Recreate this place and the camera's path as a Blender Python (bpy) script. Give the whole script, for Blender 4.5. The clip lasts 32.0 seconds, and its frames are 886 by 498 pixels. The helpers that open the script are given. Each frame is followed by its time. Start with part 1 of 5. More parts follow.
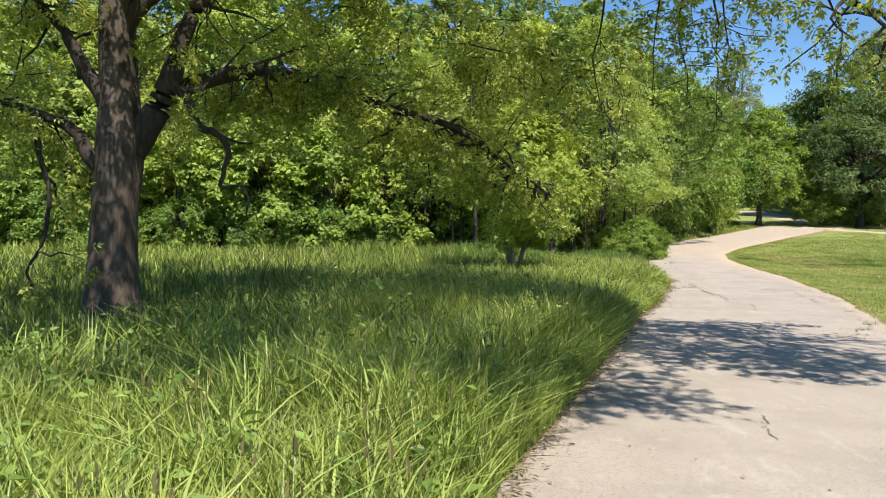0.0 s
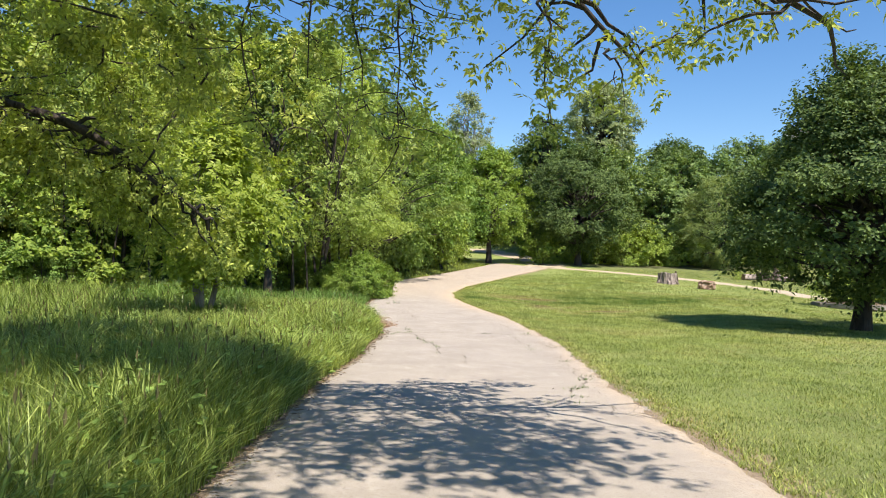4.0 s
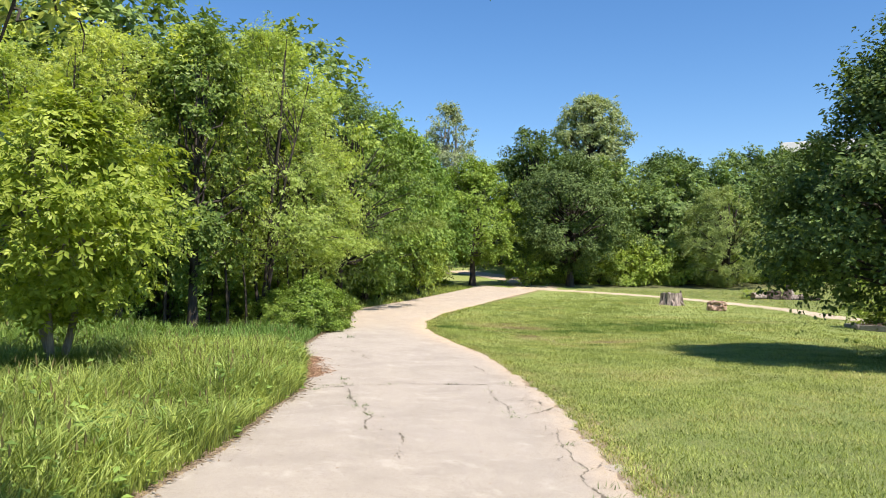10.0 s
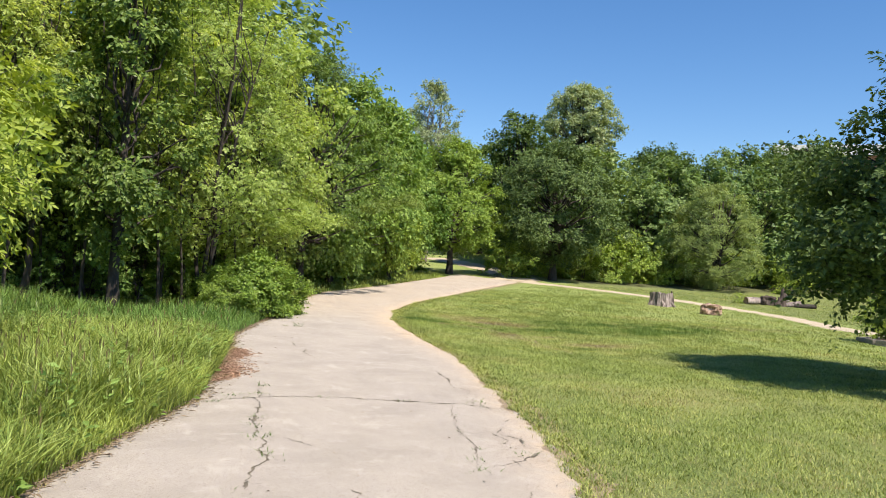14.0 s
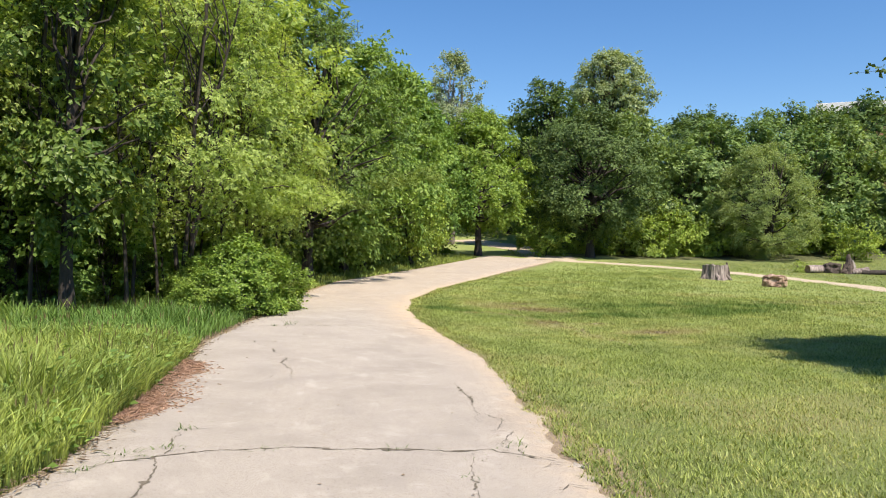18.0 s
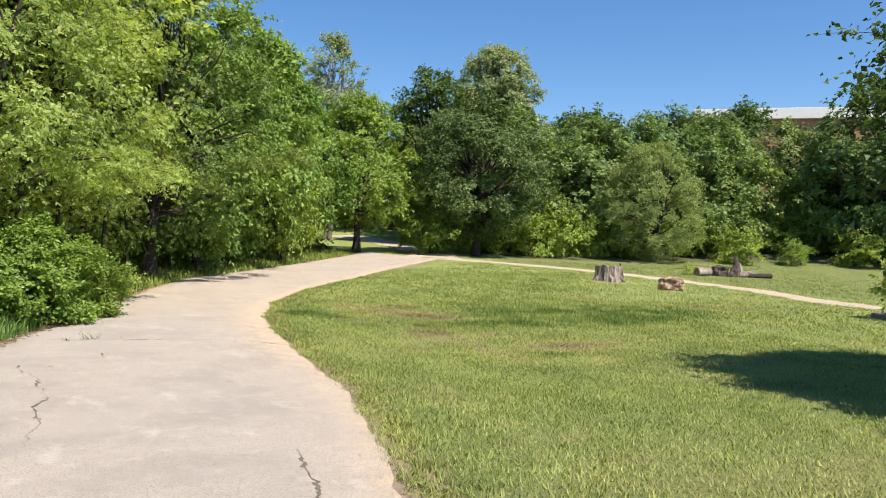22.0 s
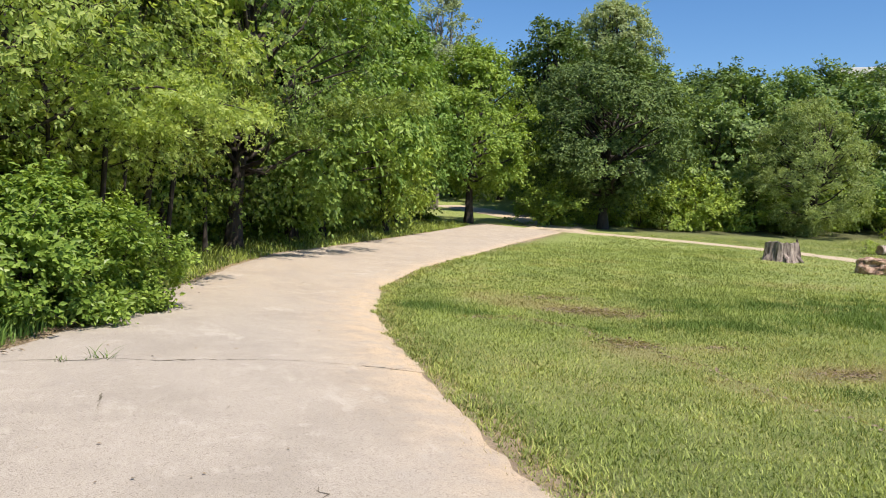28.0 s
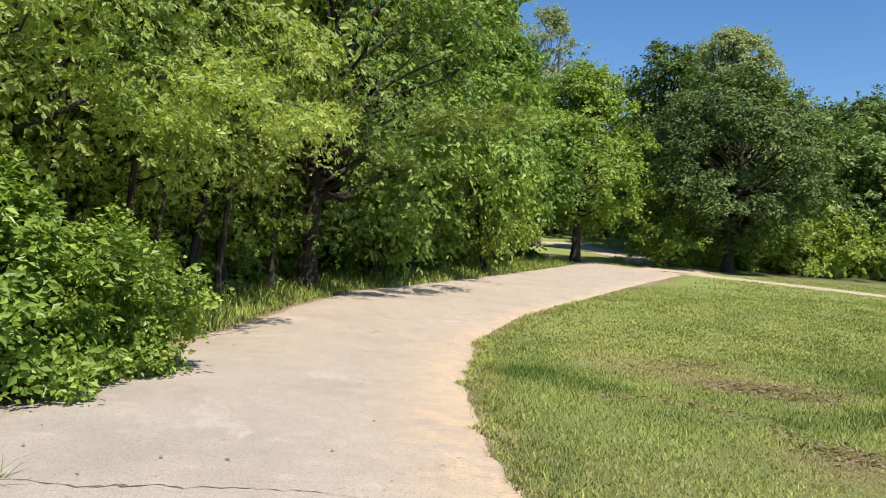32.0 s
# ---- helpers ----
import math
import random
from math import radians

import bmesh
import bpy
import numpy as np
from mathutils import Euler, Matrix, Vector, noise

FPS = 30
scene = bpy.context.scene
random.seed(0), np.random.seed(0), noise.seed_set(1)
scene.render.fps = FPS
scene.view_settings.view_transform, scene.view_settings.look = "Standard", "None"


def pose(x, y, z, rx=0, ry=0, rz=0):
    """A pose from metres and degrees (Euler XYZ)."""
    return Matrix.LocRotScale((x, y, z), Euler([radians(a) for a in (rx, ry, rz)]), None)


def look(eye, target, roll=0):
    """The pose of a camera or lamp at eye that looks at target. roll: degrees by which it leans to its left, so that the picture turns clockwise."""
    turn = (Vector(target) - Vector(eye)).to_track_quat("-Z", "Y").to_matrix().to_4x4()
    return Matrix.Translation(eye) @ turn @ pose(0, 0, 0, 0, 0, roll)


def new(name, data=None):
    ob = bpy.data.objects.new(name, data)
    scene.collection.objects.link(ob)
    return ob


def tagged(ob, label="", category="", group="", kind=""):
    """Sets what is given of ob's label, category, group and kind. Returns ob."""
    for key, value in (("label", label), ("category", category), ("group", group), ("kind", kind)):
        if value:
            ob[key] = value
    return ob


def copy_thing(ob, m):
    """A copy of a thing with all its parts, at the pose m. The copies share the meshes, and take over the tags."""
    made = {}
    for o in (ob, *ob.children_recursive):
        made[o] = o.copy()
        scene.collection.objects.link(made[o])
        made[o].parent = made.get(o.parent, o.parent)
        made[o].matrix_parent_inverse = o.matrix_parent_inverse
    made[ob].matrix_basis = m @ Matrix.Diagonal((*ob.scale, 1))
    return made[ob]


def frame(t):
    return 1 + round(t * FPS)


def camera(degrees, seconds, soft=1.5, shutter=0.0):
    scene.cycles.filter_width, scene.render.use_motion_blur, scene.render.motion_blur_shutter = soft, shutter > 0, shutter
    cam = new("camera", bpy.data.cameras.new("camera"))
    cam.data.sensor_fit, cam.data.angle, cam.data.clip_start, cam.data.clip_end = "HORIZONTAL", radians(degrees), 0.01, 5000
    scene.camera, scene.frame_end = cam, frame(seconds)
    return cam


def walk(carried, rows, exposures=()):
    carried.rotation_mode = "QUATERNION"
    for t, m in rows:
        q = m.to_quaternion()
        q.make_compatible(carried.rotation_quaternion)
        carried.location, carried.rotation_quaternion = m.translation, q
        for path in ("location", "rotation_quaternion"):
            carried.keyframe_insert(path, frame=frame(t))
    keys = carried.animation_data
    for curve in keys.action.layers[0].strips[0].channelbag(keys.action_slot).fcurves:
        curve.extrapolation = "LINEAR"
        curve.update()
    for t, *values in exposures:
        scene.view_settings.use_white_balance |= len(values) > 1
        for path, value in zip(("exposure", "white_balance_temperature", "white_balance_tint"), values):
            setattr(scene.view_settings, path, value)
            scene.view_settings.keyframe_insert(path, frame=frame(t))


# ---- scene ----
cam = camera(58.0, 32.0, soft=1.0)
PATH = [
    (0, 0.000, 0.000, 1.500, 0.00, -1.70, -0.90),
    (0.5, 0.121, 0.339, 1.476, -2.60, -0.60, -2.00),
    (1, 0.266, 0.726, 1.500, -7.80, -0.40, -2.20),
    (1.5, 0.484, 1.065, 1.524, -12.40, -0.60, -2.40),
    (2, 0.653, 1.452, 1.500, -16.40, -0.70, -2.20),
    (2.5, 0.847, 1.791, 1.524, -20.30, -0.40, -0.80),
    (4.5, 1.718, 3.146, 1.548, -16.80, 1.80, -2.00),
    (5, 1.888, 3.533, 1.524, -15.90, 2.20, -2.50),
    (5.5, 2.033, 3.848, 1.524, -12.60, 0.50, -1.30),
    (6, 2.226, 4.283, 1.548, -7.60, 0.20, -1.40),
    (6.5, 2.347, 4.719, 1.524, -8.30, -0.40, -2.70),
    (7, 2.589, 5.106, 1.500, -11.50, -1.00, -3.40),
    (7.5, 2.783, 5.469, 1.524, -11.90, -0.30, -3.10),
    (8, 2.977, 5.905, 1.548, -11.60, 1.20, -1.30),
    (8.5, 3.219, 6.340, 1.524, -12.20, 1.30, -0.50),
    (9, 3.364, 6.607, 1.524, -15.30, 0.50, -2.10),
    (9.5, 3.557, 7.018, 1.548, -20.10, 1.10, -1.80),
    (10, 3.751, 7.381, 1.573, -18.60, 2.90, -0.30),
    (10.5, 3.848, 7.792, 1.548, -15.00, 3.90, -1.00),
    (11, 3.969, 8.180, 1.548, -13.00, 3.60, 0.20),
    (11.5, 4.162, 8.567, 1.573, -14.20, 2.70, -0.70),
    (12, 4.308, 8.954, 1.548, -18.30, 0.60, -3.10),
    (12.5, 4.477, 9.293, 1.524, -21.00, 0.90, -2.20),
    (13, 4.695, 9.656, 1.548, -23.40, 2.30, -2.10),
    (13.5, 4.888, 10.067, 1.548, -23.90, 2.00, -2.70),
    (14, 5.082, 10.430, 1.548, -20.10, 2.10, -3.30),
    (14.5, 5.227, 10.817, 1.524, -18.20, 2.10, -3.50),
    (16.5, 5.929, 12.536, 1.427, -12.00, -2.20, -2.90),
    (17, 6.123, 12.923, 1.452, -12.20, -3.00, -3.60),
    (17.5, 6.292, 13.358, 1.452, -15.90, -2.80, -3.30),
    (18, 6.510, 13.770, 1.476, -17.80, 0.90, -0.60),
    (18.5, 6.631, 14.181, 1.476, -15.70, 1.80, -1.80),
    (19, 6.800, 14.617, 1.452, -14.40, 0.90, -1.90),
    (19.5, 7.018, 15.077, 1.452, -15.10, 0.80, -2.80),
    (20, 7.187, 15.440, 1.452, -19.00, -0.60, -2.90),
    (20.5, 7.381, 15.803, 1.427, -22.80, 0.00, -2.80),
    (21, 7.575, 16.166, 1.452, -24.20, 0.90, -3.90),
    (21.5, 7.696, 16.529, 1.452, -26.00, 0.10, -3.20),
    (22, 7.841, 16.916, 1.452, -26.30, 0.90, -1.50),
    (22.5, 7.889, 17.255, 1.452, -23.90, 1.60, -1.10),
    (23, 7.913, 17.666, 1.452, -17.20, 0.90, -1.50),
    (23.5, 7.986, 18.126, 1.452, -9.30, 0.00, -2.20),
    (24, 8.034, 18.513, 1.427, -7.30, -0.70, -3.80),
    (24.5, 8.107, 18.900, 1.427, -8.30, -1.30, -3.50),
    (26.5, 8.543, 20.594, 1.427, -12.70, -0.30, -1.70),
    (27, 8.639, 21.030, 1.452, -17.20, -0.80, -3.20),
    (27.5, 8.785, 21.441, 1.427, -18.30, -0.90, -1.40),
    (28, 8.857, 21.804, 1.427, -19.40, -1.30, -2.10),
    (28.5, 8.984, 22.166, 1.424, -23.54, -1.20, -0.69),
    (29, 9.142, 22.529, 1.436, -24.19, -0.90, -0.16),
    (29.5, 9.227, 22.874, 1.442, -26.76, -1.52, -2.07),
    (30, 9.390, 23.257, 1.443, -28.66, -0.86, -1.79),
    (30.5, 9.552, 23.656, 1.463, -24.43, 0.48, -2.72),
    (31, 9.624, 24.043, 1.467, -20.34, 0.64, -4.59),
    (31.5, 9.708, 24.423, 1.455, -15.80, 0.38, -3.64),
    (32, 9.706, 24.770, 1.453, -12.31, 0.95, -3.64),
]
walk(cam, [(t, pose(x, y, z, 90 + p, r, a)) for t, x, y, z, a, p, r in PATH],
     exposures=[(0, 0.58, 6900, 15), (4.5, 0.66, 6900, 15), (9, 0.70, 6900, 15), (13, 0.60, 6900, 15), (24, 0.55, 6900, 15), (28, 0.46, 6900, 15), (32, 0.44, 6900, 15)])

# ---- world, sun ----
SUN_EL, SUN_AZ = 57.0, 160.0          # degrees; azimuth clockwise from +y
world = bpy.data.worlds.new("sky")
scene.world = world
world.use_nodes = True
wn = world.node_tree
wn.nodes.clear()
w_out = wn.nodes.new("ShaderNodeOutputWorld")
w_bg = wn.nodes.new("ShaderNodeBackground")
w_sky = wn.nodes.new("ShaderNodeTexSky")
w_sky.sky_type = "NISHITA"
w_sky.sun_disc = False
w_sky.sun_elevation = radians(SUN_EL)
w_sky.sun_rotation = radians(SUN_AZ)
w_sky.air_density, w_sky.dust_density, w_sky.ozone_density = 1.0, 0.1, 4.0
w_bg.inputs["Strength"].default_value = 0.112
w_sat = wn.nodes.new("ShaderNodeHueSaturation")
w_sat.inputs["Saturation"].default_value = 1.24
w_sat.inputs["Hue"].default_value = 0.502
wn.links.new(w_sky.outputs[0], w_sat.inputs["Color"])
wn.links.new(w_sat.outputs[0], w_bg.inputs["Color"])
wn.links.new(w_bg.outputs[0], w_out.inputs["Surface"])

sun_data = bpy.data.lights.new("sun", "SUN")
sun_data.energy, sun_data.angle, sun_data.color = 5.0, radians(0.53), (1.0, 0.95, 0.86)
sun = new("sun", sun_data)
_a, _e = radians(SUN_AZ), radians(SUN_EL)
SUN_DIR = Vector((math.sin(_a) * math.cos(_e), math.cos(_a) * math.cos(_e), math.sin(_e)))
sun.matrix_world = look(SUN_DIR * 120, (0, 0, 0))


# ---- materials ----
def material(name):
    m = bpy.data.materials.new(name)
    m.use_nodes = True
    nt = m.node_tree
    b = nt.nodes["Principled BSDF"]
    return m, nt, b


def noise_tex(nt, scale, detail=4.0, rough=0.55, coords=None, stretch=None):
    n = nt.nodes.new("ShaderNodeTexNoise")
    n.inputs["Scale"].default_value = scale
    n.inputs["Detail"].default_value = detail
    n.inputs["Roughness"].default_value = rough
    if coords is None:
        coords = nt.nodes.new("ShaderNodeNewGeometry").outputs["Position"]
    if stretch:
        mp = nt.nodes.new("ShaderNodeMapping")
        mp.inputs["Scale"].default_value = stretch
        nt.links.new(coords, mp.inputs["Vector"])
        coords = mp.outputs["Vector"]
    nt.links.new(coords, n.inputs["Vector"])
    return n


def ramp(nt, fac, stops):
    r = nt.nodes.new("ShaderNodeValToRGB")
    while len(r.color_ramp.elements) < len(stops):
        r.color_ramp.elements.new(0.5)
    for e, (p, c) in zip(r.color_ramp.elements, stops):
        e.position = p
        e.color = (*c, 1)
    nt.links.new(fac, r.inputs["Fac"])
    return r.outputs["Color"]


def mix(nt, fac, a, b, mode="MIX"):
    n = nt.nodes.new("ShaderNodeMix")
    n.data_type, n.blend_type = "RGBA", mode
    for sock, v in ((n.inputs[0], fac), (n.inputs[6], a), (n.inputs[7], b)):
        if isinstance(v, (int, float)):
            sock.default_value = v
        elif isinstance(v, tuple):
            sock.default_value = (*v, 1)
        else:
            nt.links.new(v, sock)
    return n.outputs[2]


def bump(nt, b, height, strength, distance):
    n = nt.nodes.new("ShaderNodeBump")
    n.inputs["Strength"].default_value = strength
    n.inputs["Distance"].default_value = distance
    nt.links.new(height, n.inputs["Height"])
    nt.links.new(n.outputs["Normal"], b.inputs["Normal"])


def attribute(nt, name):
    n = nt.nodes.new("ShaderNodeAttribute")
    n.attribute_name = name
    return n.outputs["Fac"]


def leaf_material(name, dark, light, glow=0.3, rough=0.45):
    """A leaf: each leaf of a joined crown takes its own green, each tree its own tone; a little light passes through it."""
    m, nt, b = material(name)
    rnd = nt.nodes.new("ShaderNodeNewGeometry").outputs["Random Per Island"]
    col = ramp(nt, rnd, [(0.0, dark), (0.6, tuple((d + l) / 2.1 for d, l in zip(dark, light))), (1.0, light)])
    patch = noise_tex(nt, 0.9, 3.0)
    col = mix(nt, 0.3, col, ramp(nt, patch.outputs["Fac"], [(0.35, dark), (0.65, light)]))
    own = nt.nodes.new("ShaderNodeObjectInfo").outputs["Random"]
    col = mix(nt, 1.0, col, ramp(nt, own, [(0.0, (0.80, 0.86, 0.78)), (0.5, (0.98, 0.98, 0.95)), (1.0, (1.12, 1.06, 1.0))]), "MULTIPLY")
    nt.links.new(col, b.inputs["Base Color"])
    b.inputs["Roughness"].default_value = rough
    b.inputs["Specular IOR Level"].default_value = 0.22
    t = nt.nodes.new("ShaderNodeBsdfTranslucent")
    nt.links.new(mix(nt, 1.0, col, (1.35, 1.3, 0.6), "MULTIPLY"), t.inputs["Color"])
    ms = nt.nodes.new("ShaderNodeMixShader")
    ms.inputs[0].default_value = glow
    nt.links.new(b.outputs[0], ms.inputs[1])
    nt.links.new(t.outputs[0], ms.inputs[2])
    nt.links.new(ms.outputs[0], nt.nodes["Material Output"].inputs["Surface"])
    return m


LEAF_BIG = leaf_material("leaf_old_tree", (0.10, 0.16, 0.032), (0.56, 0.64, 0.16), 0.32, 0.38)
LEAF_LIME = leaf_material("leaf_lime", (0.20, 0.28, 0.035), (0.54, 0.60, 0.13), 0.36)
LEAF_YELLOW = leaf_material("leaf_yellow_green", (0.21, 0.30, 0.065), (0.62, 0.71, 0.24), 0.46)
LEAF_BEND = leaf_material("leaf_fresh_green", (0.13, 0.22, 0.04), (0.42, 0.54, 0.12), 0.36)
LEAF_MID = leaf_material("leaf_mid_green", (0.08, 0.165, 0.034), (0.35, 0.50, 0.135), 0.36)
LEAF_DEEP = leaf_material("leaf_deep_green", (0.05, 0.105, 0.024), (0.30, 0.40, 0.10), 0.3, 0.4)
LEAF_DARK = leaf_material("leaf_dark_green", (0.04, 0.078, 0.026), (0.21, 0.30, 0.10), 0.24, 0.62)
LEAF_OLIVE = leaf_material("leaf_grey_olive", (0.19, 0.25, 0.09), (0.47, 0.55, 0.22), 0.34)
LEAF_FAR = leaf_material("leaf_far_wood", (0.08, 0.15, 0.045), (0.31, 0.42, 0.135), 0.28)
LEAF_HILL = leaf_material("leaf_hill_wood", (0.048, 0.095, 0.026), (0.19, 0.28, 0.085), 0.28)
LEAF_SOFT = leaf_material("leaf_soft_green", (0.20, 0.27, 0.14), (0.42, 0.49, 0.26), 0.35)
LEAF_PALE = leaf_material("leaf_pale", (0.24, 0.30, 0.17), (0.44, 0.50, 0.31), 0.35)
LEAF_SHRUB = leaf_material("leaf_shrub", (0.09, 0.175, 0.03), (0.40, 0.53, 0.12), 0.36, 0.35)
GRASS_TALL = leaf_material("tall_grass_blade", (0.044, 0.09, 0.018), (0.42, 0.52, 0.13), 0.22, 0.36)
GRASS_WEED = leaf_material("lush_weed_blade", (0.05, 0.115, 0.024), (0.28, 0.43, 0.11), 0.2, 0.4)
GRASS_ARCH = leaf_material("arching_grass_blade", (0.16, 0.26, 0.06), (0.45, 0.56, 0.19), 0.26, 0.36)
GRASS_DAMP = leaf_material("damp_grass_blade", (0.055, 0.11, 0.02), (0.19, 0.28, 0.06), 0.2, 0.5)
GRASS_SHORT = leaf_material("mown_grass_blade", (0.075, 0.13, 0.026), (0.52, 0.57, 0.18), 0.22, 0.45)
GRASS_DRY = leaf_material("dry_grass_stem", (0.30, 0.26, 0.12), (0.48, 0.42, 0.22), 0.25, 0.6)
GRASS_STRAW = leaf_material("yellowing_grass_blade", (0.15, 0.20, 0.055), (0.48, 0.51, 0.18), 0.2, 0.5)
SEED_HEAD = leaf_material("brown_seed_head", (0.07, 0.075, 0.03), (0.22, 0.20, 0.09), 0.1, 0.7)


def bark_material(name, dark, light, scale=9.0):
    m, nt, b = material(name)
    fur = noise_tex(nt, scale, 6.0, 0.65, stretch=(1, 1, 0.16))
    big = noise_tex(nt, 1.3, 3.0)
    col = ramp(nt, fur.outputs["Fac"], [(0.32, dark), (0.68, light)])
    col = mix(nt, big.outputs["Fac"], col, mix(nt, 0.5, col, dark))
    nt.links.new(col, b.inputs["Base Color"])
    b.inputs["Roughness"].default_value = 0.92
    bump(nt, b, fur.outputs["Fac"], 0.9, 0.05)
    return m


BARK = bark_material("bark_grey_brown", (0.035, 0.027, 0.021), (0.16, 0.125, 0.10))
BARK_DARK = bark_material("bark_dark", (0.02, 0.016, 0.013), (0.085, 0.067, 0.055), 14.0)
BARK_PALE = bark_material("bark_pale", (0.13, 0.11, 0.09), (0.34, 0.30, 0.25), 16.0)


def ground_material():
    m, nt, b = material("ground_grass_and_soil")
    fine = noise_tex(nt, 34.0, 8.0, 0.8)
    mid = noise_tex(nt, 2.2, 4.0, 0.6)
    large = noise_tex(nt, 0.23, 3.0, 0.55)
    green = ramp(nt, fine.outputs["Fac"], [(0.32, (0.055, 0.105, 0.02)), (0.5, (0.185, 0.25, 0.052)), (0.68, (0.42, 0.48, 0.15))])
    dry = ramp(nt, fine.outputs["Fac"], [(0.32, (0.10, 0.10, 0.035)), (0.7, (0.42, 0.38, 0.17))])
    col = mix(nt, ramp(nt, mid.outputs["Fac"], [(0.45, (0, 0, 0)), (0.68, (0.5, 0.5, 0.5))]), green, dry)
    col = mix(nt, ramp(nt, large.outputs["Fac"], [(0.42, (0, 0, 0)), (0.62, (0.22, 0.22, 0.22))]), col, (0.32, 0.35, 0.11))
    lanes = nt.nodes.new("ShaderNodeCombineXYZ")
    nt.links.new(attribute(nt, "mow"), lanes.inputs[0])
    swath = noise_tex(nt, 0.7, 1.0, 0.5, coords=lanes.outputs[0])
    col = mix(nt, ramp(nt, swath.outputs["Fac"], [(0.45, (0, 0, 0)), (0.6, (0.25, 0.25, 0.25))]), col, (0.36, 0.40, 0.13))
    col = mix(nt, attribute(nt, "straw"), col, ramp(nt, fine.outputs["Fac"], [(0.35, (0.22, 0.20, 0.07)), (0.65, (0.46, 0.42, 0.19))]))
    soil = ramp(nt, fine.outputs["Fac"], [(0.3, (0.10, 0.062, 0.04)), (0.7, (0.30, 0.20, 0.135))])
    # a darker green for the ground left of the path, under the tall grass
    col = mix(nt, attribute(nt, "tall_grass_ground"), col, ramp(nt, fine.outputs["Fac"], [(0.34, (0.035, 0.05, 0.012)), (0.52, (0.075, 0.11, 0.022)), (0.7, (0.17, 0.19, 0.05))]))
    litter = ramp(nt, fine.outputs["Fac"], [(0.3, (0.035, 0.028, 0.018)), (0.55, (0.07, 0.075, 0.028)), (0.75, (0.15, 0.11, 0.065))])
    col = mix(nt, attribute(nt, "soil"), col, soil)
    col = mix(nt, attribute(nt, "litter"), col, litter)
    nt.links.new(col, b.inputs["Base Color"])
    b.inputs["Roughness"].default_value = 0.95
    bump(nt, b, fine.outputs["Fac"], 1.0, 0.04)
    return m


def concrete_material():
    m, nt, b = material("old_concrete")
    grit = noise_tex(nt, 140.0, 3.0, 0.7)
    blot = noise_tex(nt, 1.1, 5.0, 0.6)
    streak = noise_tex(nt, 5.0, 5.0, 0.65)
    col = ramp(nt, grit.outputs["Fac"], [(0.3, (0.19, 0.165, 0.14)), (0.46, (0.375, 0.336, 0.284)), (0.72, (0.52, 0.47, 0.40))])
    col = mix(nt, ramp(nt, blot.outputs["Fac"], [(0.36, (0.9, 0.9, 0.9)), (0.56, (0, 0, 0))]), col, mix(nt, 0.55, col, (0.285, 0.255, 0.215)))
    col = mix(nt, ramp(nt, streak.outputs["Fac"], [(0.55, (0, 0, 0)), (0.75, (0.5, 0.5, 0.5))]), col, (0.52, 0.47, 0.42))
    sand = ramp(nt, grit.outputs["Fac"], [(0.3, (0.42, 0.30, 0.19)), (0.7, (0.68, 0.54, 0.37))])
    spread = nt.nodes.new("ShaderNodeMath")
    spread.operation = "MULTIPLY"
    nt.links.new(attribute(nt, "sand"), spread.inputs[0])
    nt.links.new(ramp(nt, streak.outputs["Fac"], [(0.3, (0.2, 0.2, 0.2)), (0.6, (1, 1, 1))]), spread.inputs[1])
    col = mix(nt, spread.outputs[0], col, sand)
    speck = noise_tex(nt, 26.0, 3.0, 0.75)
    col = mix(nt, ramp(nt, speck.outputs["Fac"], [(0.27, (0.75, 0.75, 0.75)), (0.36, (0, 0, 0))]), col, (0.16, 0.13, 0.10))
    pit = noise_tex(nt, 70.0, 2.0, 0.6)
    col = mix(nt, ramp(nt, pit.outputs["Fac"], [(0.33, (0.85, 0.85, 0.85)), (0.44, (0, 0, 0)), (0.60, (0, 0, 0)), (0.70, (0.5, 0.5, 0.5))]), col, (0.22, 0.185, 0.155))
    wear = noise_tex(nt, 2.6, 6.0, 0.72, stretch=(1.0, 0.45, 1))
    col = mix(nt, ramp(nt, wear.outputs["Fac"], [(0.58, (0, 0, 0)), (0.66, (0.35, 0.35, 0.35))]), col, (0.53, 0.485, 0.42))
    drift = noise_tex(nt, 0.55, 5.0, 0.7, stretch=(1.6, 0.6, 1))
    col = mix(nt, ramp(nt, drift.outputs["Fac"], [(0.5, (0, 0, 0)), (0.72, (0.55, 0.55, 0.55))]), col, mix(nt, 0.5, col, (0.33, 0.30, 0.275)))
    nt.links.new(col, b.inputs["Base Color"])
    b.inputs["Roughness"].default_value = 0.93
    b.inputs["Specular IOR Level"].default_value = 0.25
    bump(nt, b, grit.outputs["Fac"], 0.55, 0.008)
    return m


def grain_material(name, stops, scale=30.0, rough=0.9, depth=0.02, stretch=None):
    m, nt, b = material(name)
    n = noise_tex(nt, scale, 6.0, 0.65, stretch=stretch)
    n2 = noise_tex(nt, scale * 0.09, 3.0)
    col = ramp(nt, n.outputs["Fac"], stops)
    col = mix(nt, ramp(nt, n2.outputs["Fac"], [(0.4, (0, 0, 0)), (0.7, (0.6, 0.6, 0.6))]), col, stops[0][1])
    nt.links.new(col, b.inputs["Base Color"])
    b.inputs["Roughness"].default_value = rough
    bump(nt, b, n.outputs["Fac"], 0.8, depth)
    return m


